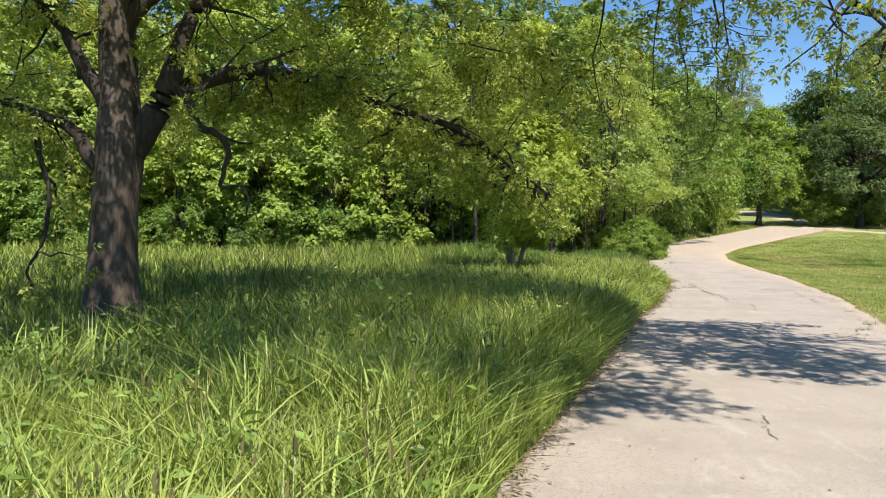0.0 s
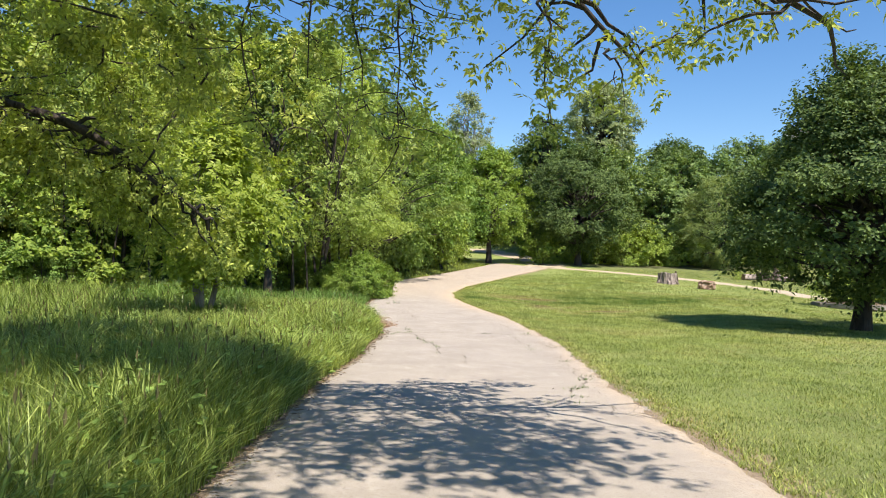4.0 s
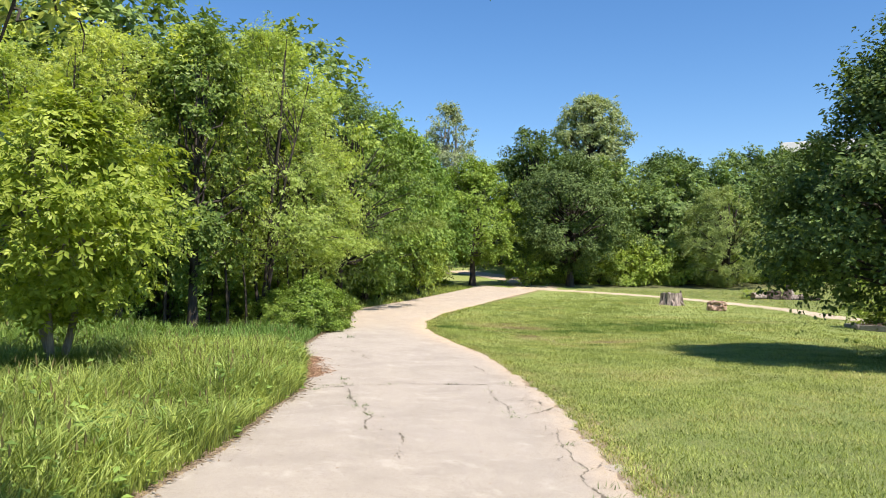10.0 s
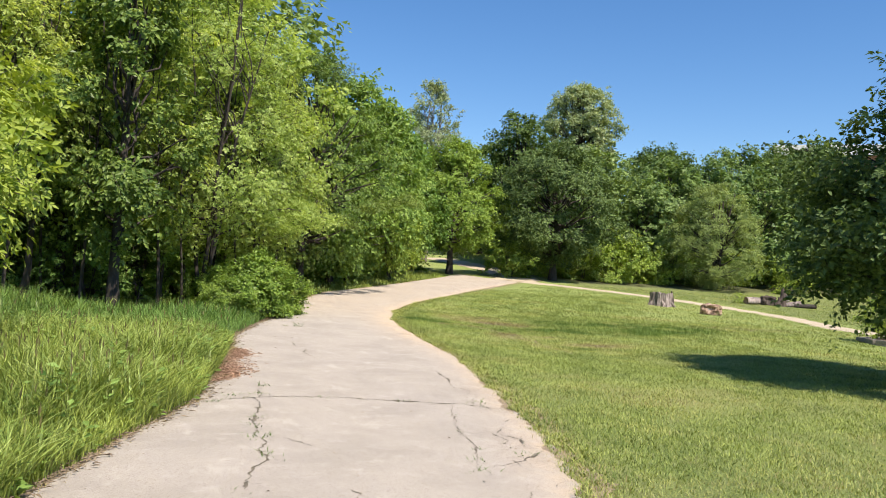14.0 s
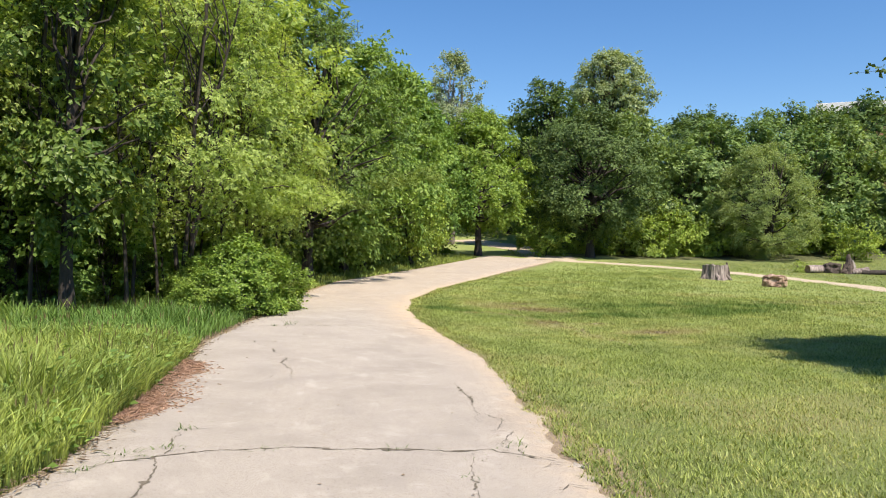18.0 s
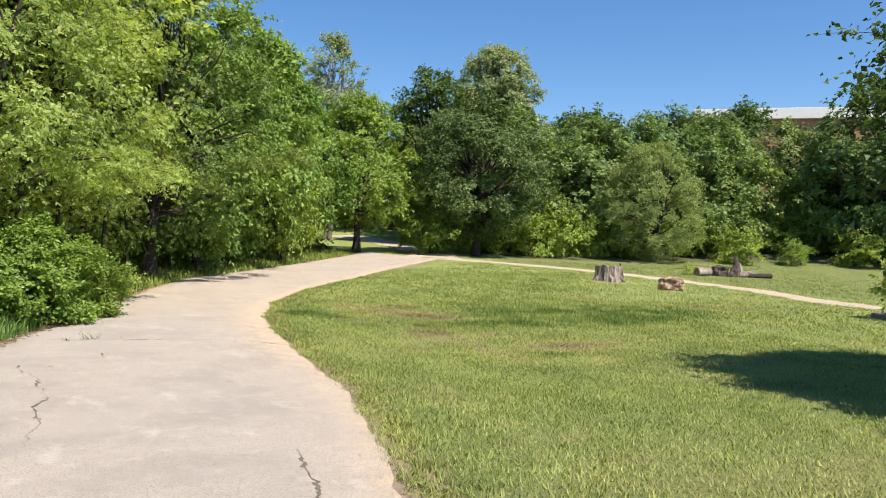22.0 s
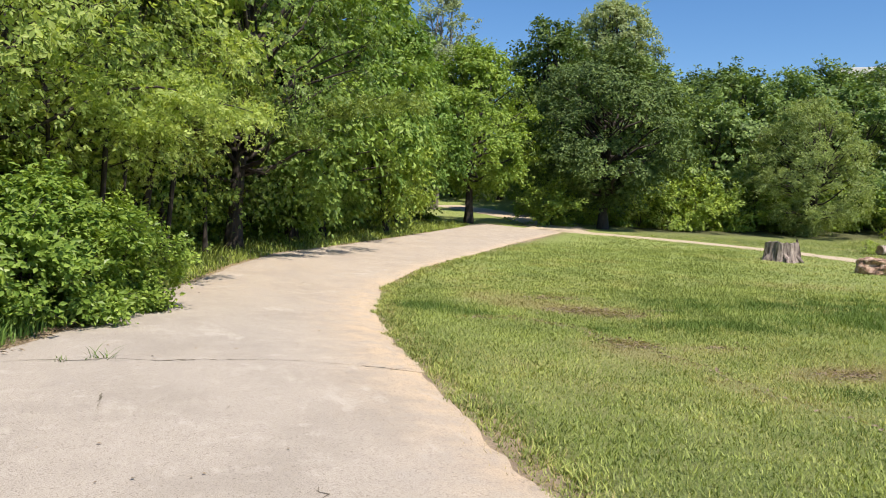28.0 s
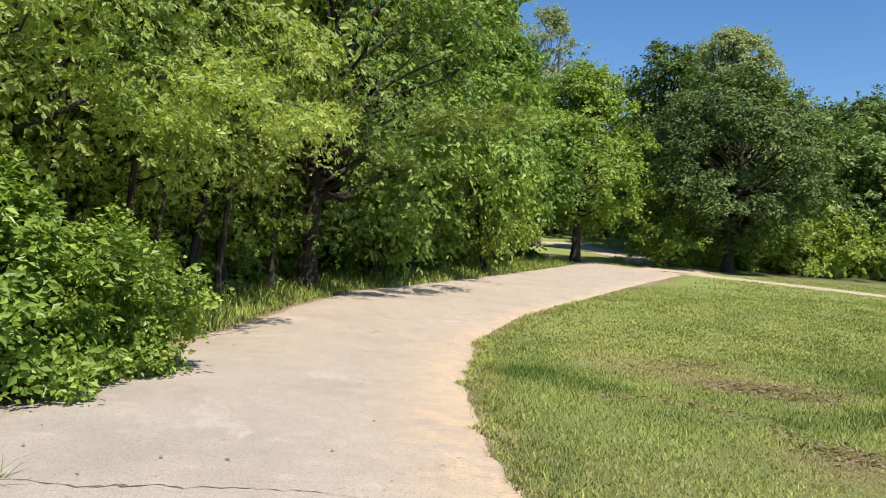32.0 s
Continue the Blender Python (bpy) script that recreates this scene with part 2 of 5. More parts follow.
GROUND = ground_material()
CONCRETE = concrete_material()
CRACK = grain_material("crack_soil", [(0.3, (0.085, 0.07, 0.05)), (0.5, (0.17, 0.145, 0.105)), (0.7, (0.30, 0.26, 0.20))], 40)
SAND = grain_material("sandy_trail", [(0.3, (0.36, 0.29, 0.20)), (0.7, (0.62, 0.52, 0.38))], 40)
MULCH = grain_material("pine_needle_mulch", [(0.3, (0.46, 0.28, 0.18)), (0.7, (0.72, 0.50, 0.36))], 70)
EDGE_SOIL = grain_material("edge_soil", [(0.3, (0.17, 0.125, 0.08)), (0.7, (0.42, 0.33, 0.23))], 45)
MULCH_DARK = grain_material("brown_leaf_bits", [(0.3, (0.09, 0.06, 0.04)), (0.7, (0.26, 0.18, 0.11))], 50)
STUMP_GREY = grain_material("weathered_stump_wood", [(0.36, (0.07, 0.05, 0.045)), (0.6, (0.46, 0.38, 0.33))], 14, stretch=(1, 1, 0.2))
CHUNK = grain_material("rotten_red_wood", [(0.36, (0.06, 0.04, 0.03)), (0.49, (0.34, 0.21, 0.145)), (0.66, (0.64, 0.49, 0.39))], 7.0)
ROT_DARK = grain_material("dark_rotten_wood", [(0.36, (0.025, 0.018, 0.014)), (0.6, (0.13, 0.095, 0.075))], 8)
STUMP_CUT = grain_material("cut_log_wood", [(0.3, (0.22, 0.12, 0.075)), (0.7, (0.52, 0.34, 0.22))], 12)
TIMBER = grain_material("bleached_timber", [(0.3, (0.20, 0.17, 0.14)), (0.7, (0.46, 0.41, 0.36))], 20)
RED_PAINT = grain_material("faded_red_paint", [(0.3, (0.36, 0.07, 0.06)), (0.7, (0.48, 0.12, 0.10))], 5, 0.6, 0.003)
BRICK = grain_material("orange_brick", [(0.3, (0.36, 0.17, 0.10)), (0.7, (0.48, 0.25, 0.15))], 8)
FASCIA = grain_material("white_metal_fascia", [(0.3, (0.72, 0.70, 0.66)), (0.7, (0.82, 0.80, 0.77))], 3, 0.5, 0.002)


# ---- shape of the land ----
Y_STEPS = (-400, 18, 22, 25, 28, 30, 32, 36, 42, 47, 53, 60, 70, 80, 95, 110, 140, 200, 400)
Z_STEPS = (0, 0, 0.005, 0.04, 0.15, 0.25, 0.32, 0.42, 0.75, 1.15, 1.55, 2.05, 2.7, 3.4, 4.6, 6.0, 8.5, 11.0, 14.0)
LEFT_EDGE = ((-3.0, -12), (-1.6, -5), (-0.5, 0), (0.37, 4.4), (0.98, 6.2), (1.7, 8.3), (2.45, 10.6), (3.45, 13.6), (4.35, 15.8), (5.0, 17.9),
             (5.75, 20), (6.3, 23.4), (6.85, 27.5), (7.5, 29.4), (8.5, 32.3), (9.0, 34.6), (10.2, 38.4), (11.7, 41.8), (13.6, 43.9),
             (16.3, 47.2), (20.6, 53.3), (23.0, 57.0))
RIGHT_EDGE = ((1.6, -12), (3.2, -5), (4.3, 0), (4.7, 3), (5.05, 5.7), (5.55, 7.3), (6.2, 9.6), (6.7, 11.4), (7.8, 14.7), (8.35, 16.2), (9.1, 18.4),
              (9.75, 21), (10.3, 23.2), (10.75, 25), (11.05, 28.0), (11.3, 30.4), (11.6, 32.2), (12.6, 35.6), (14.1, 38.4), (15.9, 41.0),
              (19.5, 45.6), (25.2, 52.8))


def smooth(a, b, v):
    t = np.clip((np.asarray(v, float) - a) / (b - a), 0, 1)
    return t * t * (3 - 2 * t)


def land(x, y):
    x, y = np.asarray(x, float), np.asarray(y, float)
    z = np.interp(y, Y_STEPS, Z_STEPS)
    z = z - 0.16 * np.exp(-((x - 15.5) / 4.0) ** 2 - ((y - 30) / 5.0) ** 2)
    # the wooded slope that climbs behind the meadow
    z = z + 3.0 * smooth(0, 40, (x - 38) * 0.62 + (y - 52) * 0.78) * smooth(20, 50, x)
    return z


def left_x(y):
    return np.interp(y, [p[1] for p in LEFT_EDGE], [p[0] for p in LEFT_EDGE])


def right_x(y):
    return np.interp(y, [p[1] for p in RIGHT_EDGE], [p[0] for p in RIGHT_EDGE])


# ---- mesh helpers ----
def mesh_np(name, verts, faces, mat, smooth_shade=False):
    """A mesh from an array of places and an array of faces that all have as many corners."""
    me = bpy.data.meshes.new(name)
    verts, faces = np.asarray(verts, np.float32), np.asarray(faces, np.int32)
    k = faces.shape[1]
    me.vertices.add(len(verts))
    me.vertices.foreach_set("co", verts.ravel())
    me.loops.add(faces.size)
    me.loops.foreach_set("vertex_index", faces.ravel())
    me.polygons.add(len(faces))
    me.polygons.foreach_set("loop_start", np.arange(0, faces.size, k, dtype=np.int32))
    me.polygons.foreach_set("loop_total", np.full(len(faces), k, np.int32))
    me.polygons.foreach_set("use_smooth", np.full(len(faces), smooth_shade))
    me.update(calc_edges=True)
    me.materials.append(mat)
    return me


def float_layer(me, name, values):
    layer = me.attributes.new(name, "FLOAT", "POINT")
    layer.data.foreach_set("value", np.asarray(values, np.float32))


def part(name, me, parent, label="", kind=""):
    ob = new(name, me)
    ob.parent = parent
    return tagged(ob, label=label, kind=kind)


def thing(name, x, y, label, category, group="", z=None, rz=0.0, scale=1.0):
    root = new(name)
    root.empty_display_size = 0.2
    root.matrix_world = pose(x, y, float(land(x, y)) if z is None else z, 0, 0, rz)
    root.scale = (scale, scale, scale)
    return tagged(root, label, category, group)


LEAF_QUAD = (np.array([(0, 0, 0), (0.30, 0.45, 0.07), (0, 1, -0.10), (-0.30, 0.45, 0.07)]), np.array([(0, 1, 2), (0, 2, 3)]))
LEAF_SLIM = (LEAF_QUAD[0] * (0.6, 1, 1), LEAF_QUAD[1])
LEAF_TRI = (np.array([(0.36, 0.1, 0), (0, 1, -0.1), (-0.36, 0.1, 0)]), np.array([(0, 1, 2)]))


def leaflets(spots):
    """A leaf of several narrow leaflets: (foot x, y, angle from +y in degrees, length, width)."""
    vs, fs = [], []
    for x, y, a, n, w in spots:
        d = np.array([math.sin(radians(a)), math.cos(radians(a)), -0.18])
        s = np.array([d[1], -d[0], 0.0]) * w / 2
        p = np.array([x, y, 0.0])
        fs += [(len(vs), len(vs) + 1, len(vs) + 2), (len(vs), len(vs) + 2, len(vs) + 3)]
        vs += [p, p + d * n * 0.42 + s + (0, 0, 0.05 * n), p + d * n, p + d * n * 0.42 - s + (0, 0, 0.05 * n)]
    return np.array(vs), np.array(fs)


LEAF_SPRAY = leaflets(((0, 0.4, 0, 0.62, 0.30), (0, 0.25, 55, 0.55, 0.26), (0, 0.25, -55, 0.55, 0.26)))
LEAF_NARROW = leaflets(((0, 0.5, 0, 0.52, 0.22), (0, 0.45, 46, 0.48, 0.2), (0, 0.45, -46, 0.48, 0.2), (0, 0.16, 62, 0.44, 0.19), (0, 0.16, -62, 0.44, 0.19)))


def unit(v):
    return v / np.maximum(np.linalg.norm(v, axis=-1, keepdims=True), 1e-9)


def leaves(name, places, tips, ups, sizes, shape, mat):
    """Leaves at the places, that point along tips and face ups, joined into one mesh."""
    tv, tf = shape
    y = unit(tips)
    x = unit(np.cross(y, ups))
    z = np.cross(x, y)
    s = sizes[:, None, None]
    v = places[:, None] + s * (tv[None, :, 0, None] * x[:, None] + tv[None, :, 1, None] * y[:, None] + tv[None, :, 2, None] * z[:, None])
    f = tf[None] + (np.arange(len(places)) * len(tv))[:, None, None]
    return mesh_np(name, v.reshape(-1, 3), f.reshape(-1, tf.shape[1]), mat)


def clump_leaves(rng, clumps, count, size, droop=0.35):
    """Places, tips, faces and sizes of leaves spread through the outer part of round clumps (centre x, y, z, radius, flatness)."""
    c = np.array(clumps, float)
    weight = c[:, 3] ** 2
    pick = rng.choice(len(c), count, p=weight / weight.sum())
    d = unit(rng.normal(size=(count, 3)))
    d[:, 2] = np.where(d[:, 2] < -0.3, -d[:, 2] * 0.6, d[:, 2])
    r = c[pick, 3] * (0.35 + 0.75 * rng.random(count) ** 0.7)
    off = d * r[:, None]
    off[:, 2] *= c[pick, 4]
    places = c[pick, :3] + off
    ups = unit(d * 0.6 + np.array([0, 0, 0.6]) + rng.normal(size=(count, 3)) * 0.65)
    tips = unit(d * 0.7 + rng.normal(size=(count, 3)) * 0.6 - np.array([0, 0, droop]))
    sizes = size * (0.65 + 0.7 * rng.random(count))
    return places, tips, ups, sizes


def tube(points, radii, sides=8, flare=None):
    """Places and quads of a tapered round stem along the points."""
    p, r = np.array(points, float), np.array(radii, float)
    t = unit(np.gradient(p, axis=0))
    ref = np.where(np.abs(t[:, 2:3]) > 0.9, np.array([[1.0, 0, 0]]), np.array([[0, 0, 1.0]]))
    a = unit(np.cross(t, ref))
    b = np.cross(t, a)
    ang = np.arange(sides) * 2 * np.pi / sides
    ring = r[:, None, None] * (np.cos(ang)[None, :, None] * a[:, None] + np.sin(ang)[None, :, None] * b[:, None])
    if flare is not None:
        ring = ring * flare(ang)[None, :, None] if callable(flare) else ring
    v = (p[:, None] + ring).reshape(-1, 3)
    i, j = np.meshgrid(np.arange(len(p) - 1), np.arange(sides), indexing="ij")
    k = (j + 1) % sides
    f = np.stack([i * sides + j, (i + 1) * sides + j, (i + 1) * sides + k, i * sides + k], -1).reshape(-1, 4)
    return v, f


def spline(points, n):
    """A smooth line of n places through the points."""
    p = np.array(points, float)
    q = np.vstack([2 * p[0] - p[1], p, 2 * p[-1] - p[-2]])
    u = np.linspace(0, len(p) - 1, n)
    i = np.minimum(u.astype(int), len(p) - 2)
    t = (u - i)[:, None]
    a, b, c, d = q[i], q[i + 1], q[i + 2], q[i + 3]
    return 0.5 * (2 * b + (c - a) * t + (2 * a - 5 * b + 4 * c - d) * t ** 2 + (3 * b - a - 3 * c + d) * t ** 3)


def joined(pieces):
    vs, fs, n = [], [], 0
    for v, f in pieces:
        vs.append(v)
        fs.append(f + n)
        n += len(v)
    return np.vstack(vs), np.vstack(fs)


def wander(rng, start, end, n, sway):
    """A crooked line from start to end."""
    p = np.linspace(start, end, n)
    w = np.cumsum(rng.normal(size=(n, 3)), 0)
    w -= np.linspace(0, 1, n)[:, None] * w[-1]
    w[0] = 0
    return p + w * sway


# ---- the ground ----
def axis(fine_from, fine_to, step, reach, grow=1.18):
    mid = list(np.arange(fine_from, fine_to + 1e-6, step))
    lo, hi, s = [fine_from], [fine_to], step
    while hi[-1] < reach or lo[-1] > -reach:
        s *= grow
        lo.append(lo[-1] - s)
        hi.append(hi[-1] + s)
    return np.array(lo[:0:-1] + mid + hi[1:])


# worn places of the lawn: centre, half-widths, how bare
BARE = ((15.3, 32.85, 0.5, 0.35, 1.0), (15.7, 32.5, 0.35, 0.25, 0.9), (14.9, 33.1, 0.4, 0.25, 0.8), (14.35, 30.2, 0.32, 0.22, 1.0), (15.9, 28.42, 0.42, 0.2, 0.95), (15.4, 34.4, 0.5, 0.25, 0.6), (24.5, 33.2, 2.2, 0.8, 0.5), (15.45, 29.95, 0.35, 0.16, 0.5))
# shallow furrows that the water has cut: the ends and the half-width of each
FURROWS = ((12.85, 32.1, 13.75, 32.2, 0.16), (13.75, 32.15, 14.25, 31.35, 0.14), (14.25, 31.35, 14.2, 30.75, 0.12), (14.2, 30.75, 14.4, 30.1, 0.2), (14.4, 30.1, 14.35, 28.8, 0.08), (14.35, 28.8, 14.2, 27.6, 0.07), (14.2, 27.6, 14.1, 26.3, 0.06),
           (15.9, 33.3, 16.1, 32.85, 0.1), (16.1, 32.9, 16.9, 32.95, 0.09))
# damp places with long dark grass
DAMP = ((12.6, 33.1, 0.7, 0.6, 1.0), (13.4, 32.55, 0.6, 0.3, 0.8), (18.0, 33.4, 2.0, 1.1, 1.0), (16.2, 31.4, 1.2, 0.6, 0.9), (19.2, 31.2, 1.8, 0.9, 1.0), (21.7, 32.6, 1.9, 1.6, 0.9), (14.6, 31.1, 0.3, 0.6, 0.6), (15.0, 27.6, 0.8, 0.5, 0.6))
# yellowed places
STRAW = ((15.9, 28.45, 0.9, 0.4, 0.9), (15.4, 29.8, 1.0, 0.5, 0.7), (14.5, 34.3, 1.1, 1.0, 0.7), (15.2, 33.3, 1.0, 0.6, 0.8), (13.8, 29.9, 0.4, 0.9, 0.7), (12.7, 28.5, 0.9, 1.6, 0.45), (14.2, 28.4, 0.4, 1.6, 0.5), (16.4, 26.6, 1.4, 1.6, 0.4), (13.2, 20.5, 1.6, 1.4, 0.45), (15.5, 17.5, 2.0, 1.6, 0.45), (17.0, 36.5, 1.8, 1.2, 0.45), (22.5, 36.5, 3.0, 0.9, 0.45))


def build_ground():
    gx, gy = axis(-14, 44, 0.5, 1500), axis(-4, 62, 0.5, 1500)
    X, Y = np.meshgrid(gx, gy)
    Z = land(X, Y)
    rng = np.random.default_rng(3)
    near = (np.abs(X) < 60) & (np.abs(Y) < 90)
    Z = Z + np.where(near & ((X > right_x(Y) + 0.6) | (X < left_x(Y) - 0.6)), rng.normal(0, 0.004, X.shape), 0)
    n, m = X.shape
    i, j = np.meshgrid(np.arange(n - 1), np.arange(m - 1), indexing="ij")
    f = np.stack([i * m + j, i * m + j + 1, (i + 1) * m + j + 1, (i + 1) * m + j], -1).reshape(-1, 4)
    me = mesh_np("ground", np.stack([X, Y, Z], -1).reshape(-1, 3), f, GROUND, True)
    dl, dr = left_x(Y) - X, X - right_x(Y)
    edge = np.exp(-np.abs(dr) / 0.22) * (Y < 54) + np.exp(-np.abs(dl) / 0.35) * (Y < 54)
    bare = sum(a * np.exp(-((X - x) / rx) ** 2 - ((Y - y) / ry) ** 2) for x, y, rx, ry, a in BARE)
    float_layer(me, "soil", np.clip(edge + bare, 0, 1).ravel())
    wood = smooth(0.0, 2.5, Y - np.interp(X, (-60, -6, 0, 4, 8, 9), (29, 29.5, 31, 31.2, 33, 35))) * (X < left_x(Y) - 0.7) * (1 - smooth(55, 58, Y) * smooth(11, 15, X))
    wood = np.maximum(wood, smooth(0, 4, (Y - 53.5) + (X - 30) * 0.12) * (X > 31 + 0.5 * np.maximum(Y - 56, 0)) * (X < 200) * 0.9)
    straw = sum(a * np.exp(-((X - x) / rx) ** 2 - ((Y - y) / ry) ** 2) for x, y, rx, ry, a in STRAW)
    float_layer(me, "straw", np.clip(straw, 0, 0.7).ravel())
    float_layer(me, "tall_grass_ground", (smooth(0.1, 0.7, left_x(Y) - X) * (X > -45) * (Y > -30) * (Y < 36)).ravel())
    float_layer(me, "mow", np.where((X > right_x(Y)) & (Y < 60) & (X < 60), X - right_x(Y) + 0.12 * Y, 0.35 * X).ravel())
    wood = np.maximum(wood, 0.4 * smooth(0.4, 2.0, X - np.interp(Y, (30, 33, 36.6, 40.6, 43.6, 46.6, 49.6, 52.6), (34, 32, 32.8, 33.8, 33.2, 32.0, 30.5, 28.2))) * (Y > 36) * (Y < 62) * (X < 120))
    float_layer(me, "litter", np.clip(wood, 0, 1).ravel())
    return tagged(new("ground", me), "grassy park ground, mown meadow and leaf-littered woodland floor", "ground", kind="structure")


ground = build_ground()


# ---- the concrete path, slab by slab ----
def path_slab(y0l, y0r, y1l, y1r, seed):
    """One slab of the path between two joints that cross it from a left to a right y."""
    rng = np.random.default_rng(seed)
    n = max(3, int((max(y1l, y1r) - min(y0l, y0r)) / 0.11))
    m = 13
    s, u = np.linspace(0, 1, n), np.linspace(0, 1, m)
    yl, yr = y0l + (y1l - y0l) * s, y0r + (y1r - y0r) * s
    wave = lambda size, k: np.convolve(rng.normal(0, size, n + k - 1), np.ones(k) / k, "valid")  # noqa: E731
    wob_l = wave(0.07, 9) + wave(0.03, 3)
    wob_r = wave(0.09, 9) + wave(0.035, 3) * (0.5 + 1.3 * smooth(8, 11, yr) * (1 - smooth(20, 24, yr)))
    xl, xr = left_x(yl) + wob_l, right_x(yr) + wob_r
    X = xl[:, None] + (xr - xl)[:, None] * u
    Y = yl[:, None] + (yr - yl)[:, None] * u
    Y[1:-1] += rng.normal(0, 0.004, (n - 2, m))
    Z = land(X, Y) + 0.035
    Z[:, 0] -= 0.025
    Z[:, -1] -= 0.025
    top = np.stack([X, Y, Z], -1).reshape(-1, 3)
    i, j = np.meshgrid(np.arange(n - 1), np.arange(m - 1), indexing="ij")
    f = np.stack([i * m + j, i * m + j + 1, (i + 1) * m + j + 1, (i + 1) * m + j], -1).reshape(-1, 4)
    rim = np.r_[np.arange(m), np.arange(1, n) * m + m - 1, (n - 1) * m + np.arange(m - 2, -1, -1), np.arange(n - 2, 0, -1) * m]
    low = top[rim] - (0, 0, 0.12)
    a = np.arange(len(rim))
    b = (a + 1) % len(rim)
    skirt = np.stack([rim[a], len(top) + a, len(top) + b, rim[b]], -1)
    me = mesh_np("slab", np.vstack([top, low]), np.vstack([f, skirt]), CONCRETE)
    allv = np.vstack([top, low])
    d = right_x(allv[:, 1]) - allv[:, 0]
    sand = 0.7 * np.exp(-((d - 0.2) / 0.6) ** 2) * np.exp(-((allv[:, 1] - 31) / 4.5) ** 2) + 0.65 * np.exp(-(d / 0.28) ** 2) + 0.35 * smooth(30, 36, allv[:, 1])
    float_layer(me, "sand", np.clip(sand, 0, 1))
    return me


path = tagged(new("path"), "pale cracked concrete park path curving towards the wood", "path", kind="structure")
JOINTS = ((-12, -12), (29.12, 28.6), (57.0, 52.8))
for _k, (_a, _b) in enumerate(zip(JOINTS, JOINTS[1:])):
    gap = 0.0006
    part("slab", path_slab(_a[0] + gap, _a[1] + gap, _b[0] - gap, _b[1] - gap, 20 + _k), path)


def ribbon(points, width, rng, lift, mat, name="crack", least=0.05):
    """A thin ragged strip that lies on the land along the points."""
    p = np.array(points, float)
    seg = np.r_[0, np.cumsum(np.hypot(*np.diff(p, axis=0).T))]
    n = max(4, int(seg[-1] / 0.04))
    u = np.linspace(0, seg[-1], n)
    q = np.stack([np.interp(u, seg, p[:, 0]), np.interp(u, seg, p[:, 1])], -1)
    q[1:-1] += rng.normal(0, 0.009, (n - 2, 2)) + np.stack([np.convolve(rng.normal(0, 0.07, n + 6), np.ones(9) / 9, "valid") for _ in range(2)], -1)
    t = np.gradient(q, axis=0)
    t /= np.maximum(np.linalg.norm(t, axis=1, keepdims=True), 1e-6)
    slow = np.convolve(rng.normal(0, 1.0, n + 8), np.ones(9) / 9, "valid") * 1.6
    w = width * np.clip(0.5 + 1.5 * slow, least, 1.7) * (0.25 + 1.5 * rng.random(n) ** 2) * np.minimum(1, np.minimum(np.arange(n), np.arange(n)[::-1]) / 4 + 0.15)
    side = np.stack([-t[:, 1], t[:, 0]], -1) * (w / 2)[:, None]
    v = np.vstack([q + side, q - side])
    z = land(v[:, 0], v[:, 1]) + lift
    i = np.arange(n - 1)
    f = np.stack([i, n + i, n + i + 1, i + 1], -1)
    return mesh_np(name, np.c_[v, z], f, mat)


CRACKS = (((6.49, 20.79), (6.43, 20.23), (6.32, 19.93), (6.30, 19.37), (6.26, 18.96), (6.19, 18.70), (6.13, 18.44), (6.10, 18.13), (6.14, 17.92), (6.10, 17.72), (6.10, 17.5), (6.05, 17.2), (6.02, 16.85),
           (5.9, 16.4), (5.78, 16.03)),
          ((6.03, 15.82), (6.0, 15.4), (5.92, 15.10), (5.72, 14.42)),
          ((7.55, 27.2), (7.78, 26.0), (7.86, 25.25), (7.79, 24.73), (7.81, 24.12), (7.76, 23.65), (7.72, 23.3)),
          ((9.53, 22.70), (9.40, 21.89), (9.26, 21.29), (9.02, 20.45)),
          ((8.65, 19.46), (8.33, 18.70), (8.22, 18.31), (8.09, 17.91), (8.05, 17.6), (7.9, 17.1), (7.72, 16.6), (7.65, 16.25)),
          ((8.12, 17.79), (8.29, 17.72), (8.42, 17.65), (8.54, 17.48), (8.44, 17.18), (8.45, 16.99)),
          ((7.71, 16.43), (8.24, 16.69), (8.54, 16.94)), ((7.64, 15.13), (7.93, 15.49), (8.06, 15.31)),
          ((7.81, 15.50), (7.46, 14.71), (7.3, 14.2), (7.12, 13.55), (6.97, 13.3), (6.78, 12.65), (6.70, 12.35), (6.40, 11.98), (6.20, 11.86), (5.95, 11.46)),
          ((6.73, 12.38), (6.92, 12.27), (6.89, 11.92)), ((5.24, 10.81), (5.73, 10.80)), ((6.04, 10.80), (5.95, 10.38), (6.16, 10.18), (6.24, 10.00)),
          ((5.84, 19.72), (6.30, 19.98), (6.60, 20.02), (6.99, 19.98), (7.29, 19.94), (7.63, 19.82), (7.98, 19.73), (8.26, 19.65), (8.55, 19.55), (8.77, 19.50), (8.98, 19.2), (9.3, 18.95)),
          ((2.54, 6.3), (2.44, 5.9), (2.32, 5.5)),
          ((7.60, 29.13), (8.12, 29.06), (8.50, 29.11), (8.86, 29.10), (9.42, 28.98), (9.93, 29.0), (10.30, 28.88), (10.64, 28.77), (11.04, 28.60)))
_rng = np.random.default_rng(5)
for _c in CRACKS:
    part("crack", ribbon(_c, 0.034 if _c[0][0] < 6.5 and len(_c) > 8 else 0.018, _rng, 0.0385, CRACK, least=0.45 if len(_c) > 8 else 0.25), path, "dark soil-filled crack in the concrete")
